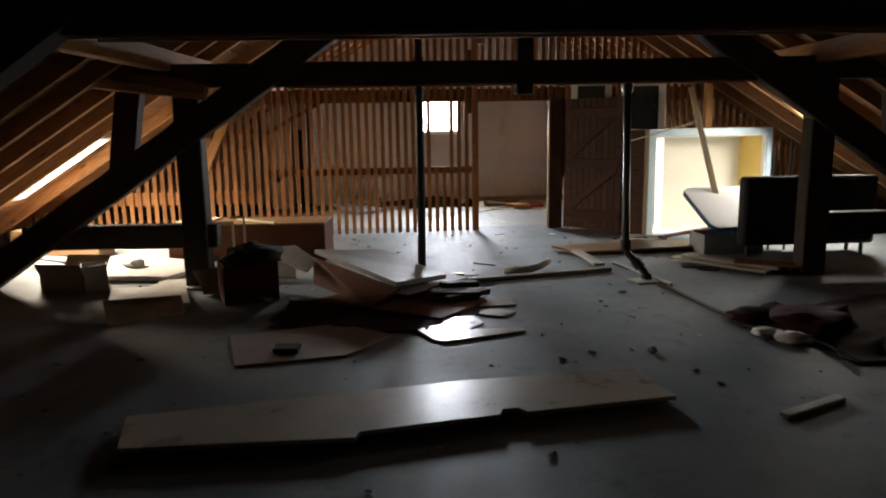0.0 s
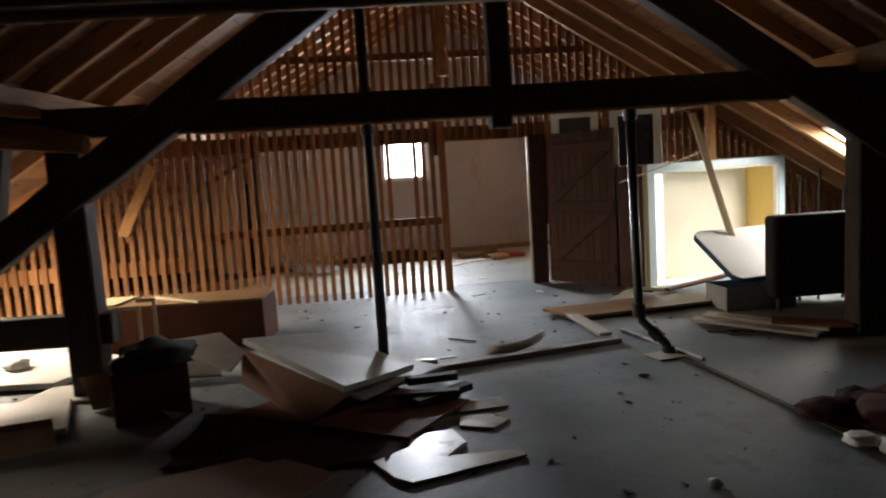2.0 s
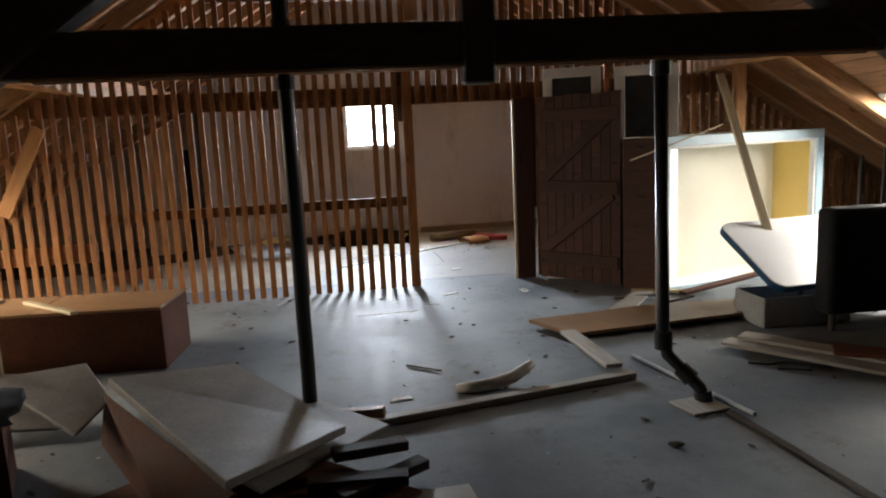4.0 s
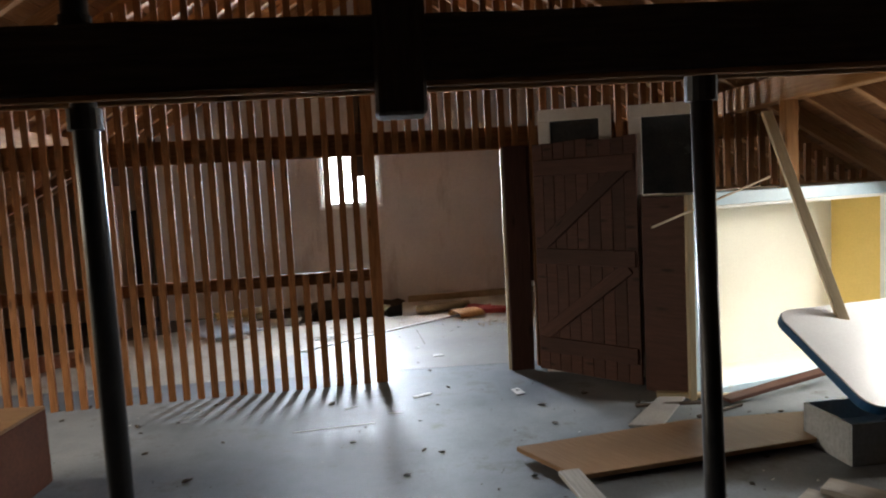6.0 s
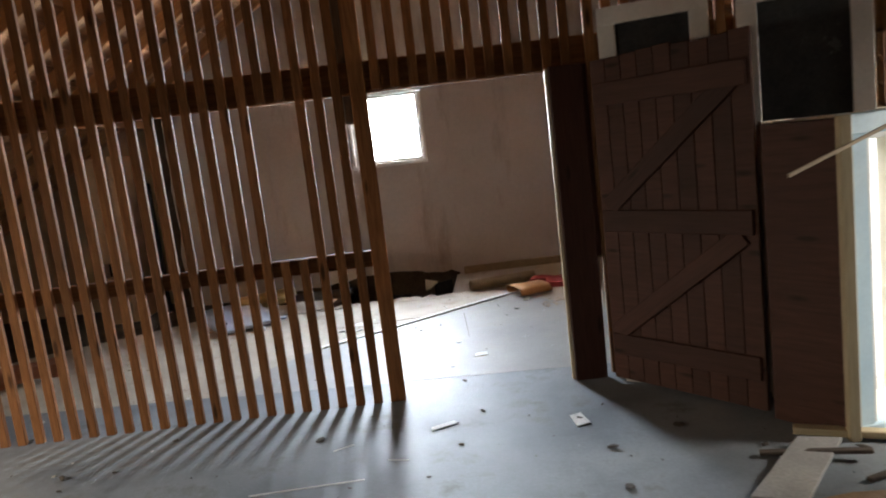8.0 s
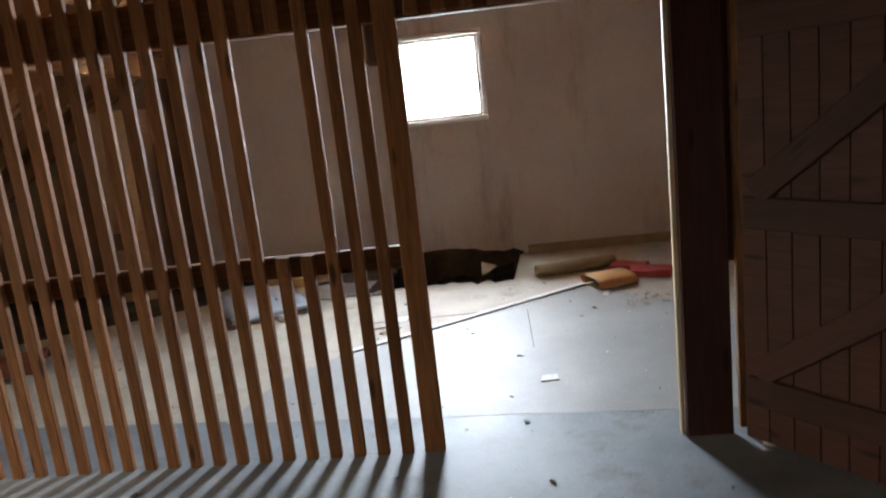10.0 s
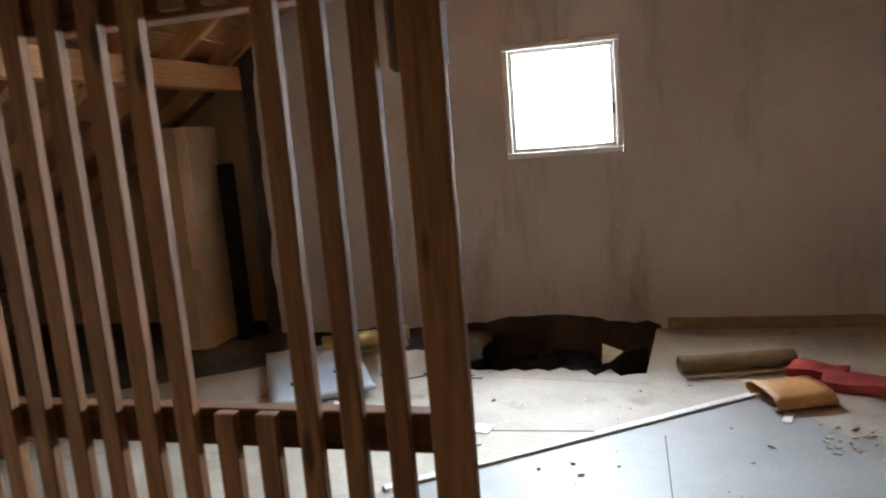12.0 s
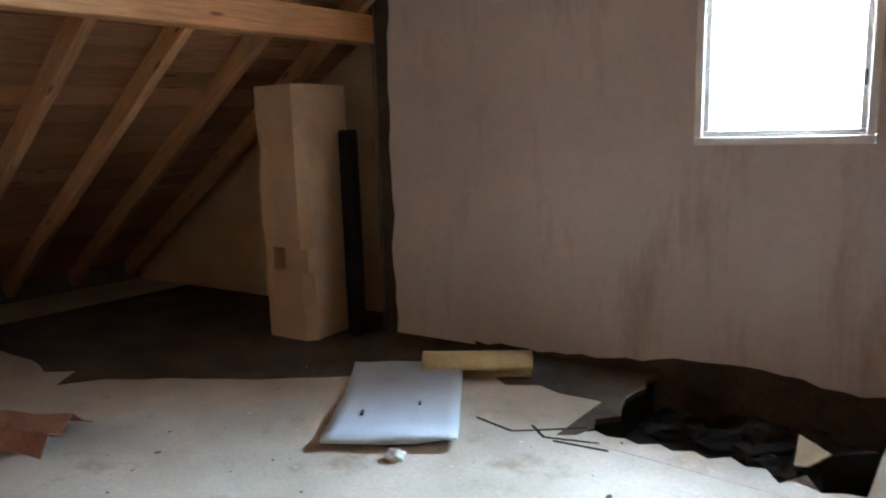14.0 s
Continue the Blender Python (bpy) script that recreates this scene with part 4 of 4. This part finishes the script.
for cx, cy, a0 in ((r, -r, 180), (tl - r, -r, 90), (tl - r, -W + r, 0), (r, -W + r, -90)):
    out += [(cx + r * math.cos(radians(a0 - s)), cy + r * math.sin(radians(a0 - s))) for s in range(-0, 91, 15)]
inner = [(x + (tl / 2 - x) * 0.012, y + (-W / 2 - y) * 0.012) for x, y in out]
part("tabletop", slab(inner, -0.005, 0.004), M_TABLE, tab)
part("edging", slab(out, -0.055, -0.004, 0.006), M_BLUE, tab, "dark blue rounded edge band")
for a, b in ((0.2, -0.5), (tl - 0.2, -0.5), (0.2, -W + 0.15), (tl - 0.2, -W + 0.15)):
    part("leg", tube([(a, b, -0.05), (a, b, -0.30)], 0.018, 10), M_IRON, tab)
# grey drawer under the table
dr = thing("drawer", "open grey plastic drawer on the floor", "drawer", pose(3.52, 8.20, 0.0, 0, 0, 4))
for a, b, c, d in ((0, 0.75, 0, 0.018), (0, 0.75, 0.40, 0.418), (0, 0.018, 0.018, 0.40), (0.732, 0.75, 0.018, 0.40)):
    part("side", box(a, b, c, d, 0.0, 0.24, 0.004), M_GREY, dr)
part("bottom", box(0.018, 0.732, 0.018, 0.40, 0.10, 0.12), M_GREY, dr)
part("handle", tube([(0.25, 0.14, 0.15), (0.36, 0.17, 0.17), (0.45, 0.18, 0.15)], 0.02, 8), M_BLACK, dr)
# black padded armchair seen from behind
arm = thing("armchair", "black padded armchair standing among the junk", "armchair", pose(3.88, 7.95, 0, 0, 0, 2))
bm = box(0, 1.6, 0, 0.2, 0.14, 0.95)
bmesh.ops.bevel(bm, geom=bm.edges[:], offset=0.06, segments=4, affect="EDGES", profile=0.6)
part("backrest", bm, M_BLACK, arm, smooth=True)
bm = box(0.25, 1.35, 0.205, 0.44, 0.14, 0.42)
bmesh.ops.bevel(bm, geom=bm.edges[:], offset=0.05, segments=3, affect="EDGES", profile=0.6)
part("seat", bm, M_BLACK, arm, smooth=True)
bm = box(1.36, 1.6, 0.205, 0.44, 0.14, 0.62)
bmesh.ops.bevel(bm, geom=bm.edges[:], offset=0.05, segments=3, affect="EDGES", profile=0.6)
part("armrest", bm, M_BLACK, arm, smooth=True)
for a, b in ((0.1, 0.1), (1.5, 0.1), (0.32, 0.38), (1.5, 0.38)):
    part("leg", tube([(a, b, 0), (a, b, 0.16)], 0.025, 8), M_DARK, arm)
for xx, h in ((4.42, 1.30), (4.62, 1.36), (4.88, 1.18)):
    tagged(mesh_ob("metal_rod", tube([(xx, 8.45, 0.0), (xx + 0.05, 8.5, h)], 0.016, 8), M_IRON), "thin black rod standing behind the armchair", "rod", "rods behind the armchair")
flat_board("wide_board", "dark board lying before the armchair", "board", [(3.5, 7.30, 0.10), (4.05, 6.98, 0.10), (4.1, 7.15, 0.10), (3.6, 7.48, 0.10)], 0.03, M_REDBROWN)
m, ln = along((3.6, 7.36, 0.035), (4.0, 7.1, 0.035))
tagged(mesh_ob("batten", stick(ln, 0.12, 0.066, 0.004), M_DARK, m), "dark timber under the wide board", "batten")
# rags and dust heap at the side
for k, (x, y, r, mt, lb) in enumerate(((2.86, 5.33, 0.20, M_MAROON, "crumpled maroon cloth on the floor"), (3.16, 5.12, 0.3, M_MAROON, "crumpled maroon cloth on the floor"), (2.74, 4.91, 0.10, M_CHIP, "crumpled white plastic on the cloth"), (2.86, 4.75, 0.12, M_CHIP, "crumpled white plastic on the cloth"))):
    tagged(mesh_ob("rag", lump(r, k + 3, 0.34, 3, 0.55, 2.2), mt, pose(x, y, 0.025, 0, 0, 40 * k), True), lb, "rag", "rags")
m, ln = along((2.14, 3.42, 0.015), (2.59, 3.66, 0.015))
tagged(mesh_ob("splinter", stick(ln, 0.07, 0.024, 0.006), M_PLANK, m), "pale split board end on the floor", "wood scrap")
tagged(mesh_ob("paper_ball", lump(0.035, 8, 0.9, 2, 0.5, 3), M_CHIP, pose(1.78, 4.59, 0.01), True), "small crumpled white paper ball", "paper")
m, ln = along((2.5, 6.7, 0.006), (2.75, 5.0, 0.006))
tagged(mesh_ob("trim", stick(ln, 0.05, 0.01, 0.003), M_DARKGREY, m), "dark raised joint strip in the floor", "trim", kind="structure")

# ---- far room: things on the floor ----
m, ln = along((-0.01, 11.92, 0.008), (1.67, 13.37, 0.010))
tagged(mesh_ob("edge_strip", stick(ln, 0.05, 0.014, 0.003), M_CHIP, m), "long white plastic edge strip on the floor", "strip")


def roll(name, label, a, b, r, turns, material, flat=1.0, loose=0.0):
    m, ln = along(a, b)
    prof = []
    n = int(turns * 18)
    for k in range(n + 1):
        ang = -math.pi / 2 + k * math.tau / 18
        rr = r * (1 - 0.45 * k / n / max(turns, 1) * turns * 0.5)
        prof.append((rr * math.cos(ang), r * flat + rr * flat * math.sin(ang)))
    if loose:
        prof = [(-loose - 0.02, 0.02), (-loose * 0.6, 0.006)] + prof
    return tagged(mesh_ob(name, sheet(prof, ln, 0.006, 0.008, r * 10, 6), material, m, True), label, "carpet roll")


roll("carpet_roll", "tan carpet offcut rolled up on the floor", (1.26, 13.72, 0), (1.95, 13.95, 0), 0.06, 1.6, M_CARPET, 0.85, 0.13)
roll("vinyl_roll", "curled ochre vinyl offcut by the wall", (-1.36, 13.74, 0), (-0.80, 14.12, 0), 0.10, 0.8, M_TUBE, 0.9)
prof = [(0.0, 0.012), (-0.05, 0.02), (-0.055, 0.05), (0.0, 0.085), (0.12, 0.092), (0.24, 0.088), (0.30, 0.06), (0.29, 0.03), (0.24, 0.012)]
tagged(mesh_ob("folded_vinyl", sheet(prof, 0.34, 0.006, 0.006, 2, 6), M_ORANGE, pose(1.76, 13.15, 0.0, 0, 0, 24), True), "folded orange-brown vinyl piece on the floor", "vinyl")
for k, (x, y, a, w, d) in enumerate(((2.04, 13.50, -12, 0.34, 0.22), (1.88, 13.74, -25, 0.30, 0.2))):
    bm = box(0, w, 0, d, 0.0, 0.06)
    bmesh.ops.subdivide_edges(bm, edges=bm.edges[:], cuts=3, use_grid_fill=True)
    for v in bm.verts:
        v.co.z = max(0.0, v.co.z + 0.02 * noise.noise(v.co * 9 + Vector((k, 0, 0)))) if v.co.z > 0.01 else v.co.z
        v.co.xy += Vector((noise.noise(v.co * 7), noise.noise(v.co * 7 + Vector((9, 0, 0))))) * 0.015
    tagged(mesh_ob("carpet_piece", bm, M_RED, pose(x, y, 0.0, 0, 0, a)), "thick red carpet offcut on the floor", "carpet", "red carpet offcuts")
tagged(mesh_ob("tile_piece", box(0, 0.05, 0, 0.13, 0, 0.01, 0.003), M_CHIP, pose(1.79, 13.0, 0.0, 0, 0, -12)), "small pale tile sliver", "tile")

# draped blue-grey sheet
sh = thing("vinyl_sheet", "pale blue-grey vinyl sheet with a rolled edge", "vinyl sheet", pose(-1.16, 12.70, 0, 0, 0, 35))
prof = [(0.05, 0.008), (0.0, 0.005), (-0.025, 0.02), (-0.012, 0.04), (0.03, 0.044), (0.08, 0.028), (0.2, 0.016), (0.4, 0.03), (0.6, 0.016), (0.8, 0.03), (0.98, 0.085)]
part("sheet", sheet(prof, 0.68, 0.004, 0.045, 3, 10), M_SHEET, sh, smooth=True)
for a, b in ((0.15, 0.28), (0.45, 0.40)):
    part("handle_slot", box(a, a + 0.014, b, b + 0.045, 0.036, 0.066, 0.002), M_IRON, sh)
tagged(mesh_ob("plywood_offcut", slab([(0, 0), (0.10, 0.02), (0.12, 0.22), (0.0, 0.22)], 0.0, 0.02, 0.004), M_CARD, pose(-1.36, 12.90, 0.0, 0, 0, 20)), "tan cardboard offcut under the sheet", "cardboard")
tagged(mesh_ob("plastic_lump", lump(0.045, 5, 0.8, 3, 0.7, 4), M_CHIP, pose(-0.78, 12.83, 0.01), True), "crumpled clear plastic on the floor", "plastic")
tagged(mesh_ob("crumpled_paper", sheet([(0, 0.005), (0.08, 0.1), (0.16, 0.06), (0.26, 0.12), (0.34, 0.05), (0.42, 0.01)], 0.62, 0.004, 0.05, 4, 9), M_RUST, pose(-2.72, 11.5, 0.0, 0, 0, 28)), "crumpled rust-brown paper on the floor", "paper")
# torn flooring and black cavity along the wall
# rubble is near-black too, the hole's shade put into its colour
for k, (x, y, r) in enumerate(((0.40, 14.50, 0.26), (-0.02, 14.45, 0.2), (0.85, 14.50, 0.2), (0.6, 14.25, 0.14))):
    tagged(mesh_ob("black_rubble", lump(r, k + 20, 0.45, 3, 0.45, 2.4), M_VOID, pose(x, y, -0.26, 0, 0, 60 * k)), "heap of rubble in the hole, blackened to carry its shade", "rubble", "sooty rubble heaps")
flat_board("black_board", "near-black board end standing in the hole", "board", [(0.86, 13.78, 0.10), (1.05, 13.90, 0.12), (1.06, 13.95, -0.2), (0.88, 13.84, -0.2)], 0.015, M_VOID)
tagged(mesh_ob("torn_flap", slab([(0, 0), (0.05, -0.02), (0.16, 0.0), (0.06, 0.14)], 0.0, 0.012), M_CARPET, pose(0.78, 13.70, 0.05, 35, -30, 10)), "torn flap of floor covering", "flooring scrap")
for k, (a, b) in enumerate((((-0.74, 13.44), (-0.49, 13.4)), ((-0.49, 13.4), (-0.19, 13.65)), ((-0.44, 13.52), (-0.32, 13.43)), ((-0.32, 13.43), (-0.06, 13.52)), ((-0.26, 13.42), (0.01, 13.47)))):
    m, ln = along((*a, 0.001), (*b, 0.001))
    tagged(mesh_ob("floor_crack", stick(ln, 0.016, 0.003, 0), M_VOID, m), "dark crack in the lifted flooring", "crack", "floor cracks", kind="structure")
for k, (a, b) in enumerate((((-0.06, 12.60), (1.0, 12.76)), ((1.22, 12.74), (1.30, 11.9)))):
    m, ln = along((*a, 0.001), (*b, 0.001))
    tagged(mesh_ob("floor_seam", stick(ln, 0.006, 0.003, 0), M_DARKGREY, m), "thin dark seam in the floor covering", "seam", "floor seams", kind="structure")
tagged(mesh_ob("paper", slab([(0.18, 12.62), (0.30, 12.60), (0.31, 12.72), (0.2, 12.72)], 0.002, 0.008), M_CHIP), "square white paper scrap", "paper")
tagged(mesh_ob("rope", tube([(0.08, 12.45, 0.008), (0.2, 12.46, 0.012), (0.24, 12.50, 0.02), (0.22, 12.40, 0.015), (0.17, 12.33, 0.008), (0.2, 12.30, 0.008), (0.24, 12.38, 0.012), (0.3, 12.46, 0.01)], 0.008, 6), M_CHIP), "knotted bit of white cord", "cord")
for x, y, w, d, a in ((1.36, 11.33, 0.10, 0.09, 4), (1.15, 10.02, 0.17, 0.05, 28), (1.95, 9.92, 0.08, 0.17, 12), (0.0, 11.9, 0.07, 0.04, 10), (1.2, 11.75, 0.04, 0.03, 0)):
    tagged(mesh_ob("paint_chip", slab([(0, 0), (w, d * 0.1), (w * 0.95, d), (w * 0.1, d * 0.9)], 0.002, 0.007), M_CHIP, pose(x, y, 0, 0, 0, a)), "white flake of paint or paper on the floor", "flake", "white flakes")

for a, b in (((0.30, 9.42), (0.86, 9.50)), ((0.62, 9.86), (0.72, 9.93)), ((0.95, 9.70), (1.06, 9.68))):
    m, ln = along((*a, 0.001), (*b, 0.001))
    tagged(mesh_ob("chalk_mark", stick(ln, 0.012, 0.002, 0), M_CHIP, m), "thin white scratch on the grey floor", "mark", "white scratches", kind="structure")

# ---- scattered litter ----
def litter(name, label, material, n, area_box, smin, smax, seed):
    rnd = random.Random(seed)
    bm = bmesh.new()
    for _ in range(n):
        x, y = rnd.uniform(area_box[0], area_box[1]), rnd.uniform(area_box[2], area_box[3])
        s = smin + (smax - smin) * rnd.random() ** 3
        w = s * rnd.uniform(0.25, 0.9)
        m = pose(x, y, 0.003 + s * 0.08, rnd.uniform(-12, 12), rnd.uniform(-12, 12), rnd.uniform(0, 360)) @ Matrix.Diagonal((s, w, max(0.004, s * 0.22), 1))
        r = bmesh.ops.create_icosphere(bm, subdivisions=1, radius=0.5, matrix=m)
        for v in r["verts"]:
            v.co += Vector((rnd.uniform(-1, 1), rnd.uniform(-1, 1), rnd.uniform(-0.3, 0.3))) * s * 0.12
    tagged(mesh_ob(name, bm, material), label, "litter", kind="stuff")


litter("floor_litter", "dark crumbs and splinters over the floor", M_DEBRIS, 420, (-3.0, 4.2, 2.4, 10.4), 0.012, 0.07, 3)
litter("floor_litter", "dark crumbs over the far room floor", M_DEBRIS, 150, (-2.4, 3.0, 10.7, 13.6), 0.008, 0.04, 4)
litter("plaster_crumbs", "pale plaster crumbs over the far room floor", M_CHIP, 90, (-2.2, 3.0, 10.7, 13.8), 0.006, 0.03, 5)
litter("plaster_crumbs", "pale plaster crumbs over the floor", M_CHIP, 60, (-2.5, 4.0, 3.0, 10.3), 0.008, 0.035, 6)
litter("plaster_rubble", "small heap of broken plaster", M_RUBBLE, 60, (1.97, 2.32, 12.65, 13.0), 0.012, 0.05, 7)
litter("floor_litter", "dark scraps lying on the near floor", M_DEBRIS, 26, (-1.2, 2.4, 3.9, 6.4), 0.03, 0.09, 11)
